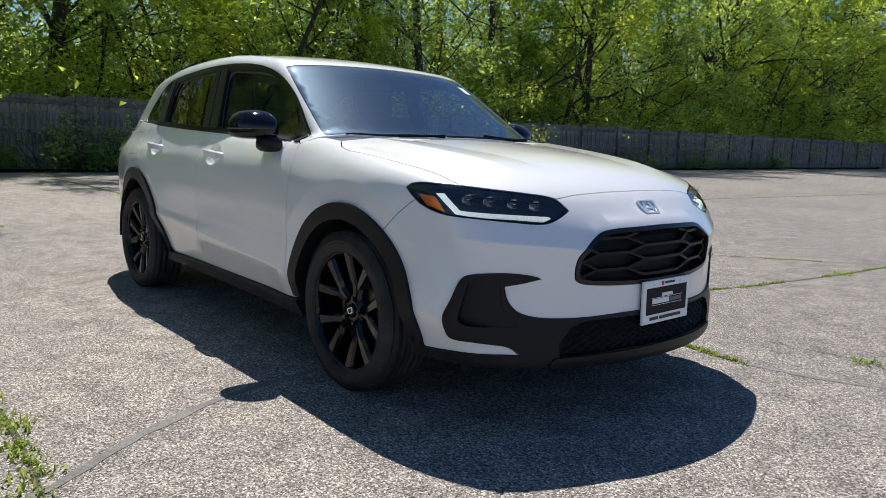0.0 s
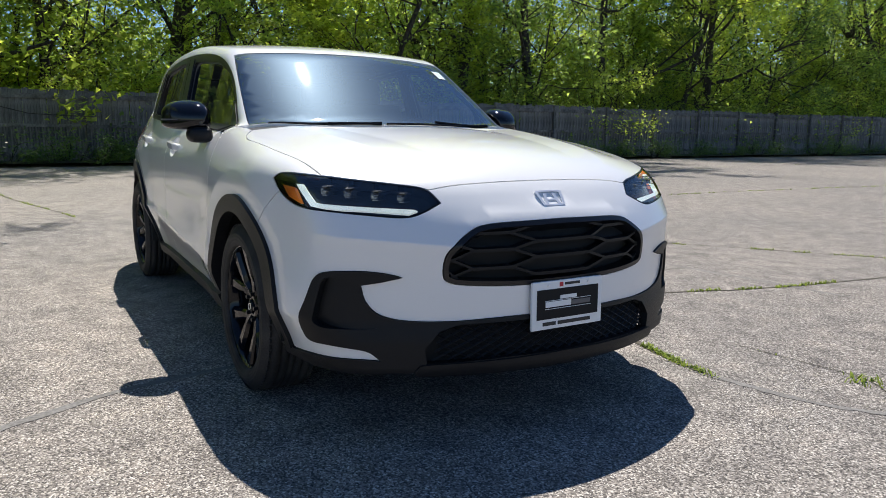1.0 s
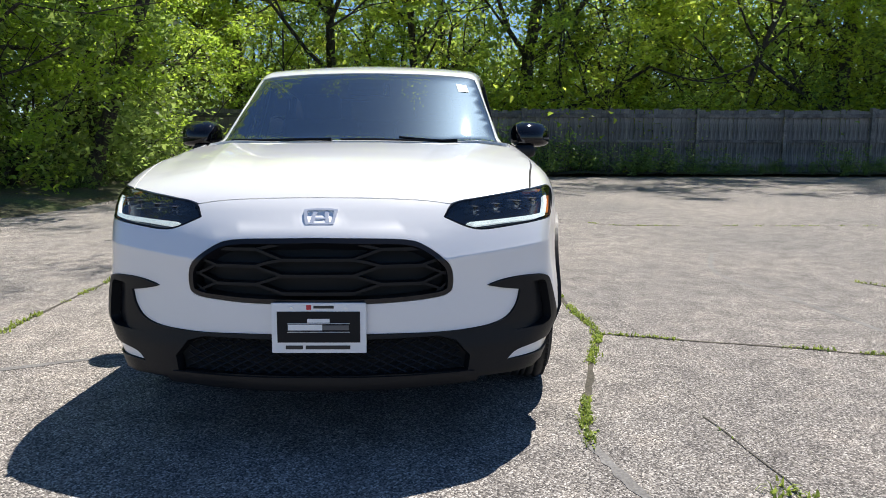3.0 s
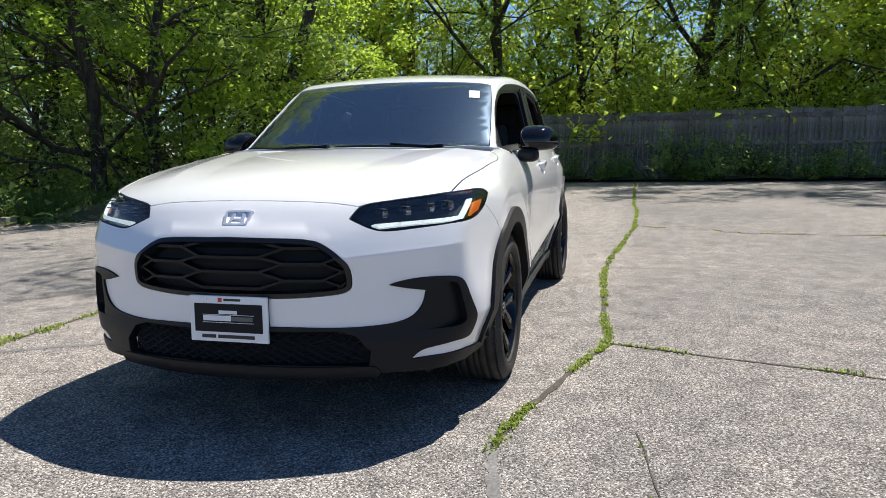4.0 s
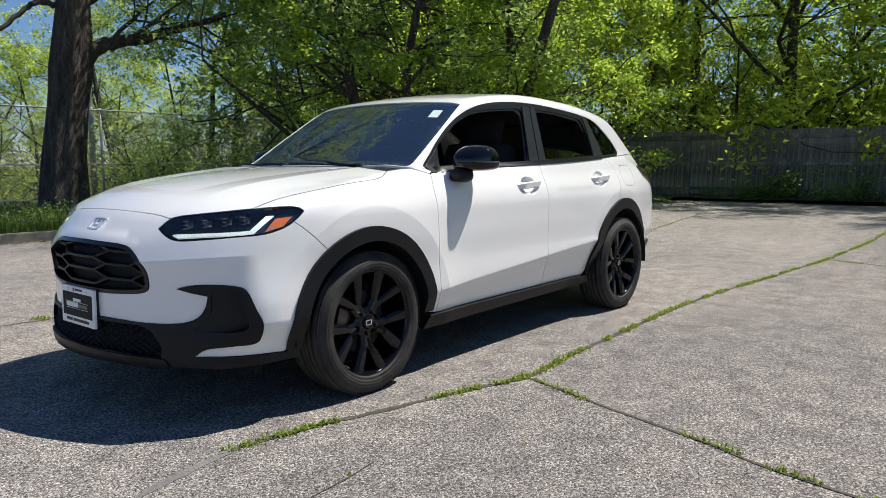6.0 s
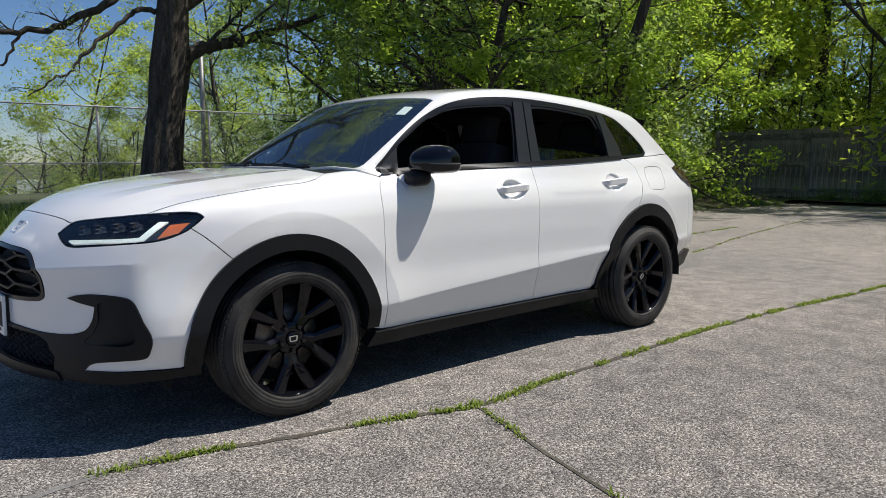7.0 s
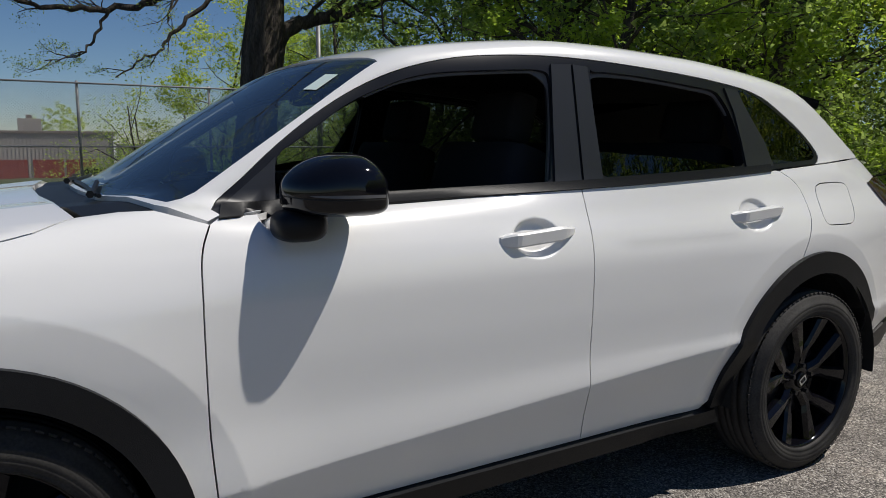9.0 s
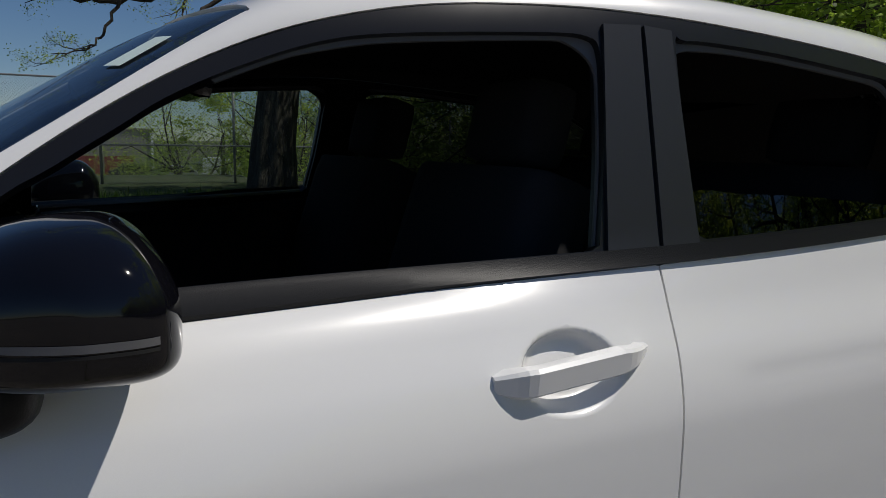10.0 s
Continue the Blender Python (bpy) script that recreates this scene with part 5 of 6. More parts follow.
for line, width, per, spread, patchy in CRACKS:
    seam_strip("crack", line, width, M["crack"], 0.003, "dirt-filled crack in the asphalt")
    g = grow(line, per * 1.7, spread, patchy)
    spots.append(g)
    tall.append(0.012 + 0.022 * grng.random(len(g)) ** 2)
for x, y in ((1.02, -2.06), (1.22, -2.14), (1.45, -2.1), (1.60, -2.16), (1.34, 4.36), (2.56, 1.49)):
    g = np.array([x, y]) + grng.normal(size=(45, 2)) * [0.045, 0.04]
    spots.append(g)
    tall.append(0.012 + 0.03 * grng.random(45))
blades("crack_grass", np.vstack(spots), np.concatenate(tall), M["grass"], "short yellow-green grass growing out of the cracks", wide=0.005, lean=1.4)
for pts in ([(2.10, 0.94), (2.35, 1.0), (2.63, 1.08), (2.9, 1.28), (3.4, 1.75)], [(1.75, -2.45), (1.57, -2.07), (1.33, -1.74), (1.1, -1.2), (1.0, -0.4)], [(-2.4, 3.1), (-1.2, 2.75), (0.2, 2.95), (1.6, 3.1)]):
    seam_strip("tar_seam", wander(pts, 0.10, 0.02), 0.020, M["tar"], 0.002, "worn dark tar seam in the asphalt")

# kerb along the fence and the verge
def kerb(line, name="kerb"):
    for a, b in zip(line, line[1:]):
        a, b = np.array(a, float), np.array(b, float)
        n = max(1, round(np.linalg.norm(b - a) / 2.4))
        for k in range(n):
            p, q = a + (b - a) * k / n, a + (b - a) * (k + 1) / n
            c, ang = (p + q) / 2, math.degrees(math.atan2(*(q - p)[::-1]))
            bm = bmesh.new()
            box(bm, (np.linalg.norm(q - p) - 0.012, 0.15, 0.26), pose(c[0], c[1], 0.0 + grng.normal() * 0.006, 0, 0, ang + grng.normal() * 0.4), 0.015)
            ob = part(name, bm, M["concrete"])
            tagged(ob, "weathered concrete kerb along the asphalt", "kerb", "kerb stones", "structure")


kerb([(12, -7.78), (-4.6, -7.88)])


# banks of soil beyond the edges
def bank(name, x0, x1, y0, y1, height, fade, mat, label, cell=0.35, seed=0.0):
    nx, ny = int((x1 - x0) / cell) + 1, int((y1 - y0) / cell) + 1
    v = []
    for i in range(nx):
        for j in range(ny):
            x, y = x0 + i * cell, y0 + j * cell
            h = height(x, y) + 0.05 * noise.noise((x * 0.9, y * 0.9, seed)) + 0.03 * noise.noise((x * 3, y * 3, seed))
            e = min(x - x0, x1 - x, y - y0, y1 - y) / fade
            v.append((x, y, -0.06 + max(0, min(1, e)) * (h + 0.06)))
    f = [(i * ny + j, (i + 1) * ny + j, (i + 1) * ny + j + 1, i * ny + j + 1) for i in range(nx - 1) for j in range(ny - 1)]
    ob = hang(name, raw_mesh(name, v, f), mat, smooth=True)
    return tagged(ob, label, "soil", kind="structure")


bank("verge", -5.0, 14, -24, -7.95, lambda x, y: 0.10, 0.5, M["verge"], "rough grass verge behind the kerb", 0.5)
bank("soil_bank", -19.0, -5.2, -12, -5.0 - 0.0, lambda x, y: 0.16 * step(-5.0, -6.2, y), 0.9, M["soil"], "bare brown soil heaped at the edge of the asphalt", 0.3, 3.0)
bank("fence_bed", -18.6, -17.15, -5.5, 60, lambda x, y: 0.10, 0.3, M["soil"], "strip of soil and weeds along the fence", 0.3, 7.0)
n = 26000
gp = np.stack([grng.uniform(-9.5, 9.0, n), -8.05 - 5.5 * grng.random(n) ** 1.3], 1)
gp = gp[(gp[:, 0] > -5.0) | (gp[:, 1] < -7.5)]
blades("verge_grass", np.hstack([gp, np.full((len(gp), 1), 0.06)]), 0.16 + 0.22 * grng.random(len(gp)), M["grass_dark"], "long green grass on the verge", wide=0.009, lean=0.6)

# dry leaves and twigs blown against the edges
lp = []
for a, b, spread, n in (((-4.7, -7.2), (-9.0, -5.3), 0.55, 1500), ((-9.0, -5.3), (-16.8, -4.8), 0.6, 1500), ((3.0, -7.65), (-4.6, -7.7), 0.10, 700), ((-16.9, -4.6), (-17.0, 30), 0.22, 2500)):
    u = grng.random((n, 1))
    lp.append(np.array(a) + (np.array(b) - np.array(a)) * u + grng.normal(size=(n, 2)) * spread)
lp = np.vstack(lp)
la, ls = grng.random(len(lp)) * math.tau, 0.012 + 0.03 * grng.random(len(lp)) ** 2
lu = np.stack([np.cos(la), np.sin(la), grng.normal(size=len(lp)) * 0.25], 1) * ls[:, None]
lw = np.stack([-np.sin(la), np.cos(la), grng.normal(size=len(lp)) * 0.25], 1) * ls[:, None] * 0.45
lc = np.hstack([lp, 0.012 + 0.01 * grng.random((len(lp), 1))])
lc[:, 2] += np.where((lp[:, 1] < -5.4) & (lp[:, 0] < -5.2), 0.05, 0.0)
tagged(hang("leaf_litter", raw_mesh("leaf_litter", np.stack([lc - lu, lc + lw, lc + lu, lc - lw], 1).reshape(-1, 3), np.arange(len(lp) * 4).reshape(-1, 4)), M["litter"]), "dry brown leaves and twigs along the asphalt's edge", "litter", kind="stuff")


# ---- trees ----
def leaf_cloud(rng, centres, radii, count, size, flat=0.7, far=False):
    """Leaves in soft clumps: vertices and faces; plain three-cornered ones for far trees."""
    c = rng.integers(0, len(centres), count)
    d = rng.normal(size=(count, 3))
    d /= np.linalg.norm(d, axis=1, keepdims=True)
    p = np.asarray(centres)[c] + d * (rng.random((count, 1)) ** 0.5) * np.asarray(radii)[c][:, None] * [1, 1, flat]
    a = rng.normal(size=(count, 3))
    a[:, 2] = a[:, 2] * 0.5 - 0.25
    a /= np.linalg.norm(a, axis=1, keepdims=True)
    b = np.cross(a, rng.normal(size=(count, 3)) * [0.6, 0.6, 1.2])
    b /= np.linalg.norm(b, axis=1, keepdims=True)
    s = size * (0.55 + 0.8 * rng.random((count, 1)))
    if far:
        v = np.stack([p - a * s * 0.48 + b * s * 0.30, p + a * s * 0.58 + b * s * 0.12, p - a * s * 0.10 - b * s * 0.36], 1).reshape(-1, 3)
        return v, np.arange(count * 3).reshape(-1, 3)
    v = np.stack([p - a * s * 0.6, p + b * s * 0.30, p + a * s * 0.6, p - b * s * 0.30], 1).reshape(-1, 3)
    return v, np.arange(count * 4).reshape(-1, 4)


def branch(bm, rng, start, way, length, radius, depth, tips, sides):
    """A crooked limb that forks."""
    pts, rad = [Vector(start)], [radius]
    w = Vector(way).normalized()
    n = 4 if depth else 3
    for i in range(n):
        w = (w + Vector(rng.normal(size=3)) * 0.17 + Vector((0, 0, 0.04))).normalized()
        pts.append(pts[-1] + w * length / n)
        rad.append(radius * (1 - 0.6 * (i + 1) / n))
    tube(bm, pts, rad, sides, cap=False)
    if depth == 0:
        tips += [pts[-1], pts[-2]]
        return
    for k in range(3 if depth > 1 else 2 + int(rng.random() * 2)):
        i = int(rng.integers(1, n + 1))
        side = Vector(rng.normal(size=3))
        side = (side - w * side.dot(w)).normalized()
        branch(bm, rng, pts[i], w * 0.75 + side * (0.6 + 0.5 * rng.random()) + Vector((0, 0, 0.10)), length * (0.5 + 0.25 * rng.random()), rad[i] * 0.65, depth - 1, tips, max(4, sides - 2))


def tree(seed, height, radius, first, leaves, size, mat, clump, label, lean=(0, 0), limbs=10, spread=1.0, bend=0.07, far=True):
    rng = np.random.default_rng(seed)
    t = empty("tree", label=label, category="tree")
    bm = bmesh.new()
    pts = [Vector((0, 0, -0.3))]
    rad = [radius * 1.25]
    n = 8
    w = Vector((lean[0], lean[1], 1)).normalized()
    for i in range(n):
        w = (w + Vector((*rng.normal(size=2) * bend, 0.03))).normalized()
        pts.append(pts[-1] + w * height * 0.85 / n)
        rad.append(radius * (1 - 0.8 * ((i + 1) / n) ** 1.1))
    tube(bm, pts, rad, 10, cap=False)
    tips = [pts[-1]]
    for k in range(limbs):
        h = first + (1 - first) * (k + 0.5 * rng.random()) / limbs
        i = min(n, max(1, int(h * n)))
        a = rng.random() * math.tau
        branch(bm, rng, pts[i], Vector((math.cos(a), math.sin(a), 0.25 + 0.5 * rng.random())), height * spread * (0.34 - 0.16 * h) * (0.8 + 0.4 * rng.random()), rad[i] * 0.5, 2, tips, 5)
    part("trunk", bm, M["bark"], t, smooth=True)
    centres = np.array([tuple(p) for p in tips]) + rng.normal(size=(len(tips), 3)) * 0.2
    v, f = leaf_cloud(rng, centres, clump * (0.5 + 0.8 * rng.random(len(centres))), leaves, size, far=far)
    hang("crown", raw_mesh("crown", v, f), mat, t)
    return t


def bush(seed, size, leaves, leaf, mat, label, category="bush", far=True):
    rng = np.random.default_rng(seed)
    t = empty("bush", label=label, category=category)
    bm = bmesh.new()
    tips = []
    for k in range(10):
        a = rng.random() * math.tau
        branch(bm, rng, (0.2 * size * math.cos(a), 0.2 * size * math.sin(a), -0.05), (math.cos(a) * 0.7, math.sin(a) * 0.7, 1), size * (0.55 + 0.45 * rng.random()), 0.014 * size, 1, tips, 5)
    part("stem", bm, M["bark"], t, smooth=True)
    c = np.array([tuple(p) for p in tips])
    low = c * [1.1, 1.1, 0.45]
    v, f = leaf_cloud(rng, np.vstack([c, low]), size * 0.26 * (0.5 + rng.random(2 * len(c))), leaves, leaf, far=far)
    v[:, 2] = np.maximum(v[:, 2], 0.0)
    hang("foliage", raw_mesh("foliage", v, f), mat, t)
    return t


TREES = [
    tree(11, 13, 0.15, 0.20, 11000, 0.148, M["leaf_b"], 0.62, "tall young tree with fresh yellow-green leaves", limbs=12),
    tree(12, 15, 0.21, 0.22, 11000, 0.150, M["leaf_a"], 0.66, "tall leafy tree with a dark trunk", limbs=12),
    tree(13, 11, 0.10, 0.16, 11000, 0.135, M["leaf_b"], 0.55, "slender tree with bright spring leaves", limbs=12),
    tree(14, 14, 0.18, 0.20, 14500, 0.13, M["leaf_c"], 0.62, "tall tree with deep green leaves", lean=(0.12, 0.1), limbs=12),
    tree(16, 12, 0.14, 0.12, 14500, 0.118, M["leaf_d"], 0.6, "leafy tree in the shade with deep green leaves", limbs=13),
    tree(15, 12, 0.13, 0.3, 11000, 0.085, M["leaf_a"], 0.55, "thinly leaved leaning tree with dark crooked limbs", lean=(-0.2, 0.12), bend=0.14),
]
BUSHES = [
    bush(21, 2.6, 5200, 0.10, M["leaf_a"], "dense green shrub at the edge of the wood"),
    bush(22, 3.4, 6000, 0.11, M["leaf_b"], "tall yellow-green shrub at the edge of the wood"),
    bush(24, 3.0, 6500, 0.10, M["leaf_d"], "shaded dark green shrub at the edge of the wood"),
    bush(23, 0.9, 1300, 0.075, M["leaf_w"], "low grey-green weeds growing along the fence", "weeds", far=False),
    bush(25, 3.0, 10000, 0.075, M["leaf_a"], "dense small-leaved green shrub"),
]
prng = np.random.default_rng(5)
used = set()


def plant(kind, i, x, y, s, group, z=-0.03, turn=None):
    turn = prng.random() * 360 if turn is None else turn
    m = pose(x, y, z + (ground_z(y) + 0.03 if y < -21 else 0.0), 0, 0, turn)
    if (id(kind), i) not in used:
        used.add((id(kind), i))
        ob = kind[i]
        ob.matrix_basis = m
    else:
        ob = copy_thing(kind[i], m)
    ob.scale = (s, s, s * (0.9 + 0.2 * prng.random()))
    ob["group"] = group
    return ob


# wood behind the board fence, and along the lot's shaded edge
for dx, gap in ((-23.0, 3.3), (-27.8, 4.2)):
    y = -24.0
    while y < 98:
        plant(TREES, int(prng.choice((0, 1, 2, 3, 5), p=(0.27, 0.22, 0.25, 0.1, 0.16))), dx + prng.normal() * 0.8 - max(y, 0) * 0.015, y, (1.15 if dx > -25 else 1.0) + 0.35 * prng.random(), "trees of the wood")
        y += gap * (0.7 + 0.6 * prng.random()) * (1 + max(y, 0) / 130)
y = -12.0
while y < 84:
    plant(TREES, int(prng.choice((0, 2, 2))), -24.8 + prng.normal() * 0.6, y, 0.55 + 0.25 * prng.random(), "trees of the wood")
    y += 2.9 * (0.7 + 0.6 * prng.random()) * (1 + max(y, 0) / 50)
for dy, gap in ((-10.8, 3.4), (-14.0, 3.4), (-18.5, 4.0)):
    x = -19.0
    while x < -8.2 + 0.75 * (dy + 12.3):
        plant(TREES, int(prng.choice((3, 4, 4, 1))), x, dy + prng.normal() * 0.6, (0.65 if x < -13 else 0.95) + 0.3 * prng.random(), "trees of the wood")
        x += gap * (0.7 + 0.6 * prng.random())
for y in np.concatenate([np.arange(-10, 40, 1.9), np.arange(40, 96, 2.6)]):
    plant(BUSHES, int(prng.choice((0, 1, 2), p=(0.45, 0.35, 0.2))), -21.6 + prng.normal() * 0.3, y, 0.7 + 0.3 * prng.random(), "shrubs of the wood")
for y in np.concatenate([np.arange(-8, 50, 2.7), np.arange(50, 96, 3.6)]):
    plant(BUSHES, int(prng.choice((1, 4, 4))), -25.5 + prng.normal() * 0.8, y, 1.4 + 0.6 * prng.random(), "shrubs of the wood")
for y in np.concatenate([np.arange(-10, 46, 3.4), np.arange(46, 100, 5.0)]):
    plant(BUSHES, 4, -29.5 + prng.normal() * 0.8, y, 2.1 + 0.8 * prng.random(), "shrubs of the wood")
for y in np.arange(46, 104, 4.2):
    plant(TREES, int(prng.choice((0, 1, 2))), -24.5 + prng.normal(), y, 1.45 + 0.3 * prng.random(), "trees of the wood")
for x in np.arange(-14.5, -9.5, 1.5):
    plant(BUSHES, 2, x, -8.9 + prng.normal() * 0.5, 0.8 + 0.5 * prng.random(), "shrubs of the wood")
for y in np.concatenate([np.arange(-4.2, 20, 0.8), np.arange(20, 45, 1.4)]):
    plant(BUSHES, 3, -17.75 + prng.normal() * 0.12, y, 0.35 + 0.75 * prng.random() ** 1.5 + (0.35 if 0.5 < y < 9 else 0), "weeds along the fence", 0.05)
for x, y, s in ((-6.4, -8.2, 0.45), (-7.6, -7.6, 0.5), (-5.6, -8.8, 0.4), (-9.4, -6.6, 0.6), (-11.5, -6.5, 0.7), (-14.0, -6.2, 0.6), (-4.4, -8.4, 0.5), (-0.9, -8.6, 0.5), (-2.3, -8.3, 0.4)):
    plant(BUSHES, 3, x, y, s, "weeds along the verge", 0.05)

# the overhanging maple at the lot's corner
maple = [tree(31, 9.5, 0.17, 0.20, 25000, 0.105, M["leaf_m"], 0.62, "spreading maple with bright leaves hanging over the asphalt", limbs=15, spread=1.15, far=False)]
plant(maple, 0, -12.0, -7.3, 0.95, "", 0.0, 30)
plant(maple, 0, -9.2, -8.6, 0.92, "", 0.0, 140)
# added tree: its crown stays out of view and casts dappled shade on the lot
tall_tree = [tree(37, 14.5, 0.16, 0.62, 13000, 0.11, M["leaf_m"], 0.7, "tall slender tree with an unseen high crown, added to dapple the asphalt", lean=(0.0, 0.36), limbs=13, spread=1.25, bend=0.04)]
plant(tall_tree, 0, -10.4, -6.9, 1.0, "", 0.0, 0)
for x, y, s in ((-13.0, -23.0, 0.8), (-11.0, -26.5, 0.9), (-15.5, -25.0, 1.0)):
    plant(TREES, int(prng.choice((3, 4))), x, y, s, "trees of the wood")
# trees beyond the chain-link fence, thinner towards the open lot
for k in range(16):
    x = -10.5 - 3.2 * k * 0.9 + prng.normal() * 0.8
    plant(TREES, int(prng.choice([0, 2, 5])), x, -47 + prng.normal() * 3, 0.9 + 0.4 * prng.random(), "trees beyond the fence")
for k in range(9):
    plant(BUSHES, 4, -7.6 - 2.6 * k, -50 + prng.normal() * 1.5, 1.5 + 0.7 * prng.random(), "shrubs beyond the fence")
for x in np.arange(-17.5, -8.5, 1.6):
    plant(BUSHES, 2, x, -20.6 + prng.normal() * 0.4, 0.95 + 0.3 * prng.random(), "shrubs beyond the fence")
plant(TREES, 2, -3.6, -96, 0.75, "trees beyond the fence")
plant(TREES, 2, -1.4, -100, 0.7, "trees beyond the fence")

# ---- the big old tree by the verge ----
old = empty("old_tree", (-2.95, -12.3, 0), "big old tree with furrowed dark bark and spreading limbs", "tree")
orng = np.random.default_rng(77)
bm = bmesh.new()
trunk_pts = [(0.06, 0, -0.3), (0.03, 0, 0.4), (0.0, 0, 1.2), (-0.12, 0, 2.2), (-0.22, 0.05, 3.1), (-0.32, 0.1, 4.2), (-0.42, 0.05, 5.4), (-0.6, 0.1, 7.5), (-0.5, 0.0, 10.0)]
rows = []
for i, (p, r0) in enumerate(zip(trunk_pts, (0.60, 0.47, 0.40, 0.36, 0.38, 0.31, 0.26, 0.18, 0.08))):
    rows.append([bm.verts.new((p[0] + math.cos(a) * r0 * (1 + 0.07 * math.sin(a * 9 + i * 0.5) + 0.05 * math.sin(a * 4 - i)), p[1] + math.sin(a) * r0 * (1 + 0.07 * math.sin(a * 9 + i * 0.5)), p[2])) for a in np.linspace(0, math.tau, 48, endpoint=False)])
for a, b in zip(rows, rows[1:]):
    for k in range(48):
        bm.faces.new((a[k], a[(k + 1) % 48], b[(k + 1) % 48], b[k]))
part("trunk", bm, M["bark"], old, smooth=True)
otips = []


def limb(pts, r0, r1, twigs, length):
    """A long limb through the points with side twigs."""
    bm = bmesh.new()
    p = curve(pts, 5)
    p = p + orng.normal(size=p.shape) * 0.025
    rad = np.linspace(r0, r1, len(p))
    tube(bm, p, list(rad), 8, cap=False)
    for k in range(twigs):
        i = int(orng.integers(len(p) // 4, len(p)))
        w = Vector(p[min(i + 1, len(p) - 1)] - p[i - 1]).normalized()
        side = Vector(orng.normal(size=3))
        side = (side - w * side.dot(w)).normalized()
        branch(bm, orng, p[i], w * 0.8 + side * 0.7 + Vector((0, 0, -0.1)), length * (0.6 + 0.7 * orng.random()), max(rad[i] * 0.4, 0.012), 2, otips, 5)
    part("limb", bm, M["bark"], old, smooth=True)


limb([(-0.35, 0.1, 2.6), (-0.63, 0.0, 3.45), (-1.14, 0.0, 3.66), (-1.94, 0.0, 3.9), (-2.78, 0.0, 4.2), (-3.8, 0.3, 4.6)], 0.19, 0.06, 9, 1.4)
limb([(-0.25, 0.1, 4.15), (0.12, 0.0, 4.31), (0.53, 0.0, 4.15), (0.99, 0.0, 3.72), (1.50, 0.0, 3.23), (1.67, 0.0, 2.94), (2.05, 0.0, 2.74), (2.5, 0.0, 2.36)], 0.065, 0.012, 5, 0.45)
limb([(-0.40, 0.1, 5.5), (0.2, 0.0, 5.0), (0.86, 0.0, 4.39), (1.52, 0.0, 3.99), (1.95, 0.0, 3.71), (2.75, 0.0, 3.57), (3.40, 0.0, 3.51), (3.93, 0.0, 3.58), (5.2, 0.2, 3.9)], 0.105, 0.025, 13, 0.75)
limb([(2.55, 0.0, 3.58), (2.87, 0.0, 3.02), (3.12, 0.0, 2.74), (3.64, 0.0, 2.61)], 0.032, 0.008, 5, 0.4)
limb([(-0.4, 0.0, 4.3), (-1.2, 0.2, 4.9), (-2.4, 0.5, 5.4), (-4.0, 0.4, 6.0)], 0.13, 0.04, 8, 1.6)
limb([(-0.5, 0.1, 6.0), (0.8, 1.2, 6.6), (2.2, 2.6, 6.8), (3.8, 3.8, 6.6), (5.2, 4.6, 6.1)], 0.10, 0.02, 10, 1.5)
limb([(-0.5, 0.1, 6.5), (-1.4, -1.0, 7.6), (-2.6, -1.8, 8.4)], 0.10, 0.03, 8, 1.6)
for ha, ex, ey, ez in ((6.5, -3.2, 1.5, 9.4), (7.2, -4.4, -0.6, 10.4), (7.6, 1.6, 1.8, 10.6), (8.2, -1.6, 2.6, 11.8), (8.6, -2.8, -1.6, 12.6), (9.0, 1.2, -1.4, 12.4), (9.4, -0.4, 0.8, 13.4)):
    limb([(-0.55, 0.1, ha), (-0.5 + ex * 0.4, ey * 0.4, ha + (ez - ha) * 0.55), (ex, ey, ez)], 0.10, 0.03, 7, 1.7)
limb([(-0.5, 0.2, 5.2), (-0.2, 1.6, 5.8), (0.4, 3.2, 6.0), (1.2, 5.0, 5.6)], 0.09, 0.02, 9, 1.4)
oc = np.array([tuple(p) for p in otips])
open_side = (oc[:, 0] > 0.2) & (oc[:, 2] < 8)
v1, f1 = leaf_cloud(orng, oc[open_side], 0.10 + 0.14 * orng.random(open_side.sum()), 7000, 0.032)
v2, f2 = leaf_cloud(orng, oc[~open_side], 0.35 + 0.35 * orng.random((~open_side).sum()), 24000, 0.085)
hang("crown", raw_mesh("crown", np.vstack([v1, v2]), np.vstack([f1, f2 + len(v1)])), M["leaf_a"], old)

# ---- board fence ----
FENCE_X = -18.5
fence = empty("board_fence", (FENCE_X, 0, 0), "weathered grey wooden privacy fence with posts and rails", "fence")
frng = np.random.default_rng(3)
PITCH = 0.148


def board_data(wide, tall):
    bm = bmesh.new()
    box(bm, (0.019, wide, tall), pose(0, 0, tall / 2), 0.003)
    me = bpy.data.meshes.new("board")
    bm.to_mesh(me), bm.free()
    me.materials.append(M["board"])
    return me


BOARDS = [board_data(w, h) for w, h in ((0.152, 1.93), (0.150, 1.90), (0.154, 1.95), (0.151, 1.92))]
for k in range(300):
    y = -8.0 + k * PITCH
    ob = new("board", BOARDS[int(frng.integers(0, 4))])
    ob.parent = fence
    bay = int((y + 7.95) / 2.75)
    lean = 0.022 * math.sin(bay * 2.3 + 1)
    ob.location = ((k % 2) * 0.012 - 0.006 + frng.normal() * 0.0015, y + frng.normal() * 0.002, 0.10 + 0.025 * math.sin(bay * 1.7) + frng.normal() * 0.012)
    ob.rotation_euler = (frng.normal() * 0.006 + 0.010 * math.sin(bay * 3.1), frng.normal() * 0.006 - abs(lean), 0)
bm = bmesh.new()
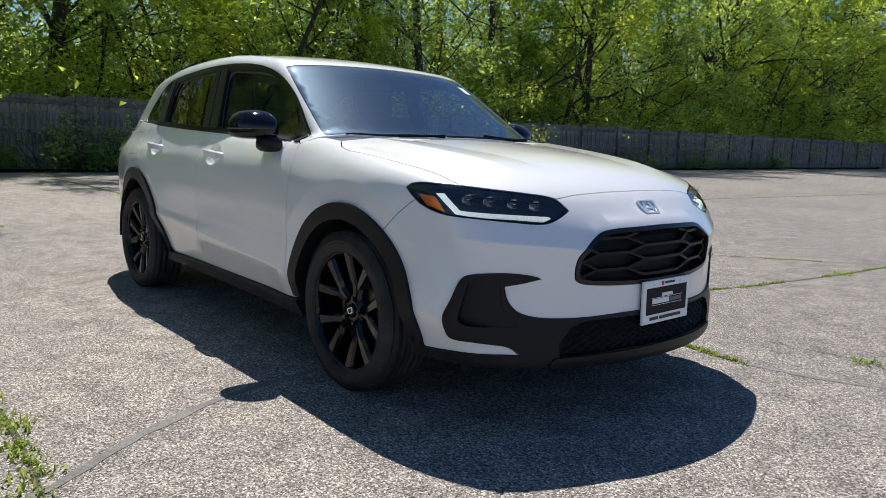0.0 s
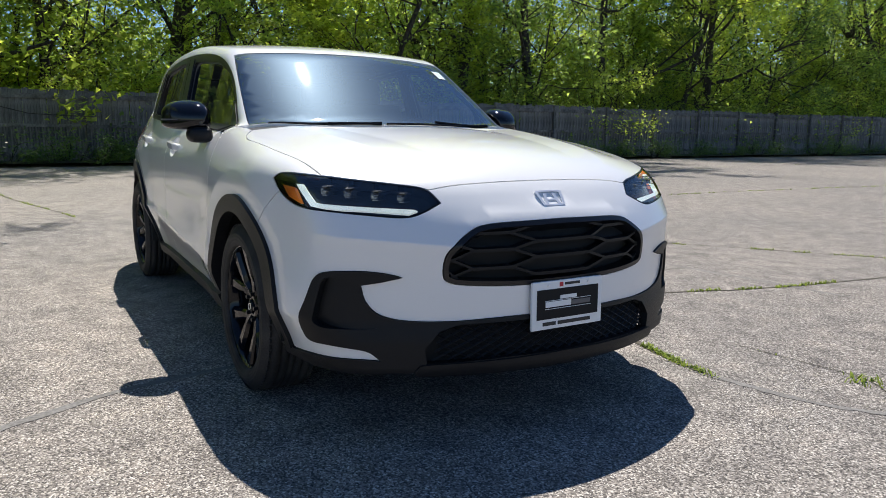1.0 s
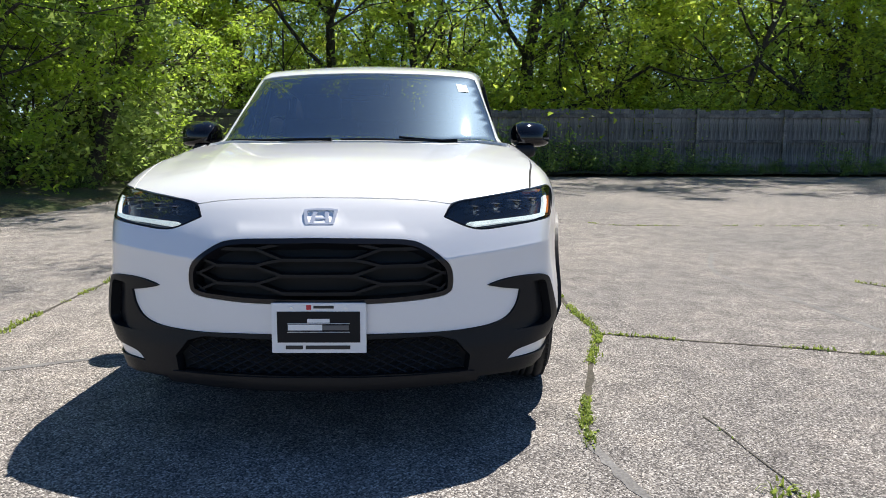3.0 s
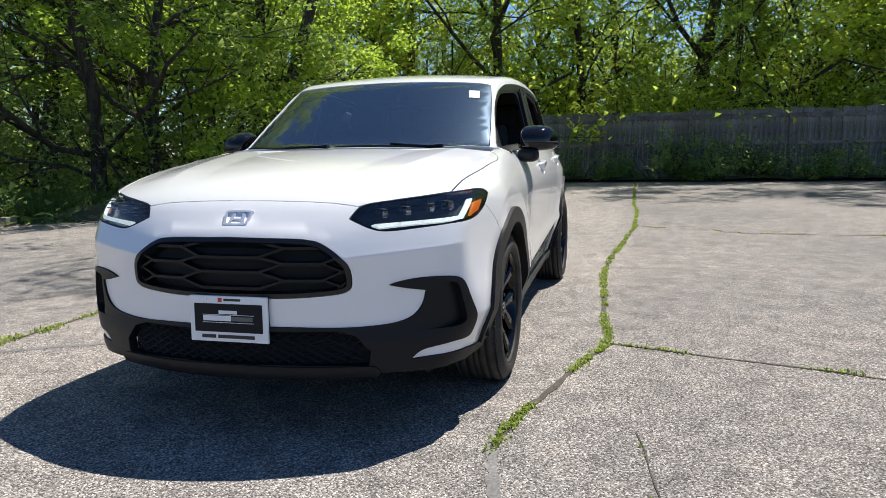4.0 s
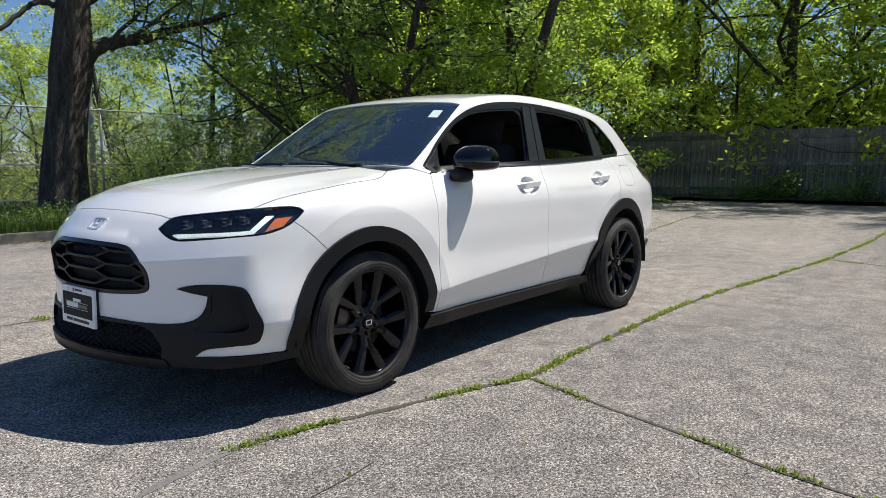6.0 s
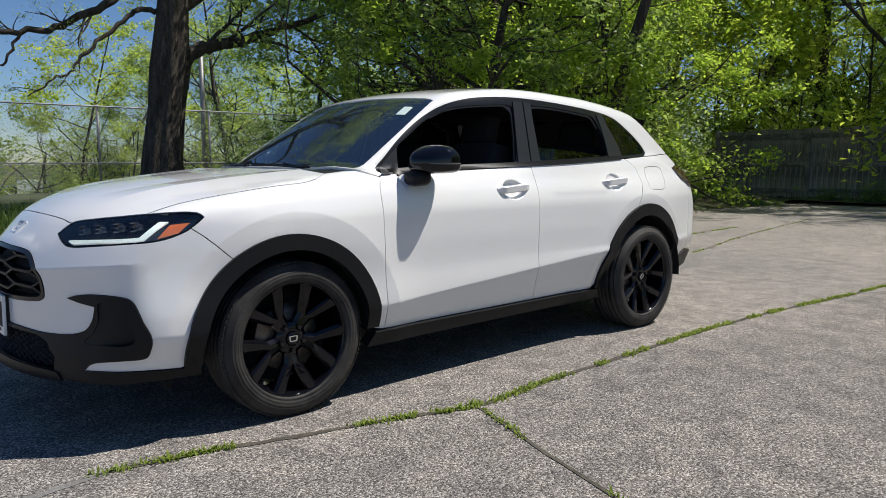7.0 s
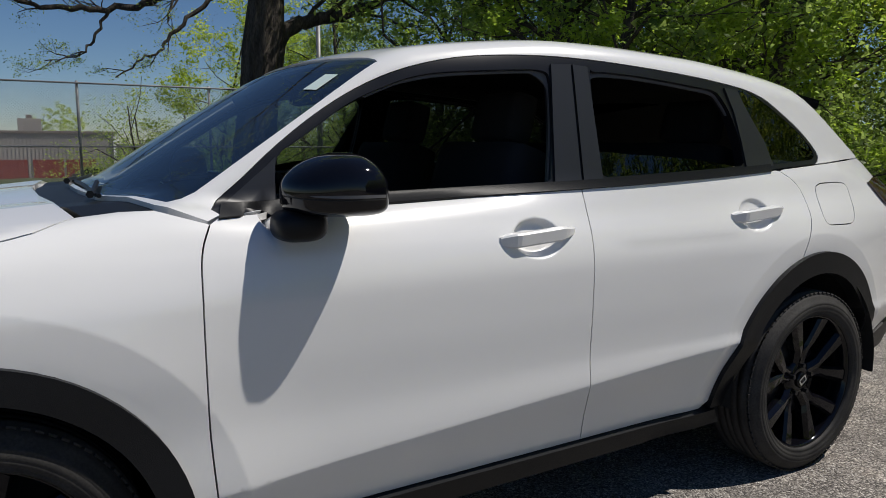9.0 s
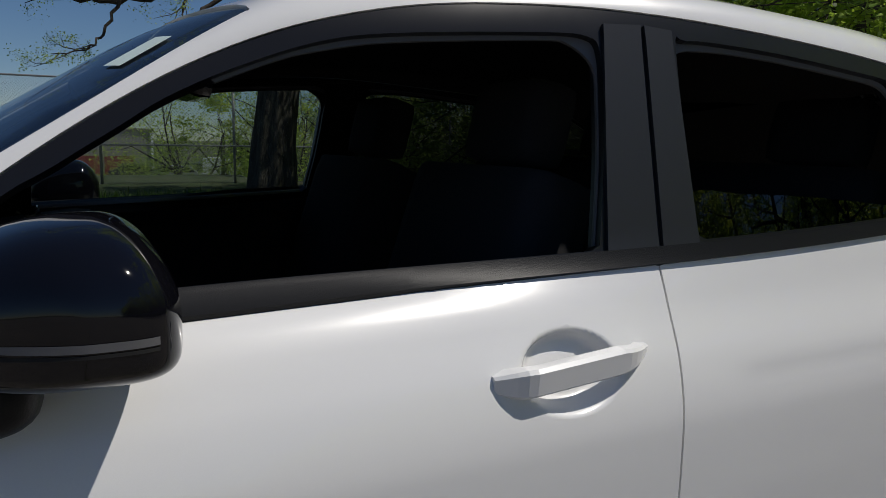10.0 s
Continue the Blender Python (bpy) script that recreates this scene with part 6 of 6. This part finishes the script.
for k in range(300, 640):
    box(bm, (0.019, 0.152, 1.92), pose((k % 2) * 0.022 - 0.011, -8.0 + k * PITCH, 1.06 + frng.normal() * 0.012))
tagged(part("board_run", bm, M["board_far"], fence), kind="stuff")
for k in range(-3, 31):
    y = 0.3 + 2.75 * k
    box_part("post", (0.10, 0.10, 2.1), (0.062, y, 1.0 + frng.normal() * 0.015), M["rail"], fence, bevel=0.006)
    for z, h in ((0.30, 0.09), (1.05, 0.09), (1.84, 0.13)):
        box_part("rail", (0.055, 2.74, h), (0.040, y + 1.375, z + frng.normal() * 0.008), M["rail"], fence, bevel=0.005)

# ---- chain-link fence ----
link = empty("chain_link_fence", (0, -18.6, 0), "tall galvanised chain-link fence with top and middle rails", "fence")
X0, X1, TOP, BASE = -17.0, 12.5, 2.70, 0.12
for k in range(10):
    x = -0.2 + 3.28 * (k - 5)
    if X0 <= x <= X1:
        bm = bmesh.new()
        tube(bm, [(x, 0, -0.1), (x, 0, TOP + 0.06)], 0.036, 10)
        part("fence_post", bm, M["galv"], link, smooth=True)
for z in (TOP, 1.10):
    bm = bmesh.new()
    tube(bm, [(X0, 0.045, z), (X1, 0.045, z)], 0.024, 8)
    part("fence_rail", bm, M["galv"], link, smooth=True)
v, f = [], []
STEP, R = 0.076, 0.0026
for s in (1, -1):
    x = X0 - 2.6
    while x < X1 + 2.6:
        a, b = np.array([x, 0.07, BASE]), np.array([x + s * (TOP - BASE), 0.07, TOP])
        for lo_x, flip in ((X0, 1), (X1, -1)):
            for p, q in ((a, b), (b, a)):
                if (p[0] - lo_x) * flip < 0 < (q[0] - lo_x) * flip:
                    p += (q - p) * (lo_x - p[0]) / (q[0] - p[0])
        if min(a[0], b[0]) >= X0 - 1e-6 and max(a[0], b[0]) <= X1 + 1e-6 and np.linalg.norm(b - a) > 0.02:
            n = np.array([-(b - a)[2], 0, (b - a)[0]])
            n = n / np.linalg.norm(n) * R
            d = np.array([0, R, 0])
            i = len(v)
            v += [a + n, a + d, a - n, a - d, b + n, b + d, b - n, b - d]
            f += [(i + j, i + (j + 1) % 4, i + 4 + (j + 1) % 4, i + 4 + j) for j in range(4)]
        x += STEP
tagged(hang("wire_mesh", raw_mesh("wire_mesh", v, f), M["galv"], link), kind="stuff")

# lamp post behind the fence
lamp_post = empty("lamp_post", (-7.6, -21.0, 0), "tall pale steel parking-lot lamp post with a flat head", "lamp post")
bm = bmesh.new()
tube(bm, [(0, 0, -0.1), (0, 0, 5.3)], [0.10, 0.07], 12)
part("pole", bm, M["galv"], lamp_post, smooth=True)
box_part("arm", (0.5, 0.06, 0.06), (0.22, 0, 5.18), M["galv"], lamp_post)
box_part("lamp_head", (0.55, 0.30, 0.09), (0.62, 0, 5.20), M["galv"], lamp_post, bevel=0.02)

# ---- far lot: building, trailers, parked vans ----
bm = bmesh.new()
box(bm, (70, 45, 0.1), pose(-4, -66, FAR_Z - 0.04))
tagged(part("far_lot", bm, M["asphalt"]), "sunlit asphalt lot beyond the chain-link fence", "pavement", kind="structure")
hall = empty("warehouse", (4.0, -78, FAR_Z), "low beige metal-clad warehouse with a flat roof", "building")
box_part("wall", (21, 14, 4.2), (0, 0, 2.1), M["cladding"], hall, bevel=0.02)
box_part("roof_edge", (21.3, 14.3, 0.22), (0, 0, 4.25), M["trim_brown"], hall, bevel=0.02)
for k in range(70):
    box_part("cladding_rib", (0.06, 0.05, 4.1), (-10.4 + k * 0.3, 7.02, 2.05), M["cladding"], hall, bevel=0)
box_part("rooftop_unit", (1.9, 1.6, 1.2), (-3.8, 3, 4.9), M["cladding"], hall, bevel=0.03)
box_part("vent_hood", (0.5, 0.5, 0.4), (-3.8, 3, 5.65), M["trim_brown"], hall, bevel=0.03)
for x in (-2.2, -5.0, -7.6):
    box_part("dock_door", (2.4, 0.08, 1.7), (x, 7.06, 1.0), M["red_panel"], hall, bevel=0.01)
box_part("downpipe", (0.22, 0.2, 3.9), (-10.45, 7.1, 1.95), M["white_plate"], hall)


def van(x, y, turn, mat, kind, label):
    """A parked vehicle far off, from a stepped side outline."""
    v = empty(kind, (x, y, FAR_Z + 0.01), label, kind, "vehicles in the far lot")
    v.rotation_euler = (0, 0, radians(turn))
    if kind == "van":
        side = [(-2.6, 0.35), (2.4, 0.35), (2.5, 0.9), (1.9, 1.15), (1.25, 1.95), (-2.5, 2.05), (-2.6, 1.9)]
        glass = [(1.80, 1.2), (1.25, 1.85), (0.5, 1.85), (0.5, 1.2)]
    else:
        side = [(-2.2, 0.3), (2.2, 0.3), (2.25, 0.75), (1.1, 0.95), (0.5, 1.45), (-1.2, 1.48), (-1.9, 1.0), (-2.2, 0.95)]
        glass = [(0.95, 0.98), (0.45, 1.4), (-1.1, 1.42), (-1.6, 1.0)]
    for name, loop, w, m in (("body", side, 0.92, mat), ("side_glass", glass, 0.925, M["gloss_black"])):
        bm = bmesh.new()
        a = [bm.verts.new((p, -w, q)) for p, q in loop]
        b = [bm.verts.new((p, w, q)) for p, q in loop]
        bm.faces.new(a), bm.faces.new(b[::-1])
        for k in range(len(loop)):
            bm.faces.new((a[k], b[k], b[(k + 1) % len(loop)], a[(k + 1) % len(loop)]))
        bmesh.ops.recalc_face_normals(bm, faces=bm.faces)
        part(name, bm, m, v)
    for p in (-1.5, 1.5):
        for q in (-0.85, 0.85):
            bm = bmesh.new()
            bmesh.ops.create_cone(bm, cap_ends=True, segments=16, radius1=0.34, radius2=0.34, depth=0.2, matrix=pose(p, q, 0.33, 90))
            part("wheel", bm, M["rubber"], v)
    return v


van(-11.6, -58, 160, M["white_plate"], "van", "white panel van parked in the far lot")
van(-14.3, -60, 165, M["grey_car"], "van", "pale grey van parked in the far lot")
van(-7.2, -57, 170, M["grey_car"], "car", "silver car parked in the far lot")
van(-9.0, -63, 20, M["dark_car"], "car", "dark car parked in the far lot")
van(-4.4, -60, 175, M["dark_car"], "car", "dark grey car parked in the far lot")
van(-13.5, -52, 150, M["white_plate"], "car", "white car parked in the far lot")
van(8.0, -55, 90, M["grey_car"], "car", "grey car parked in the far lot")
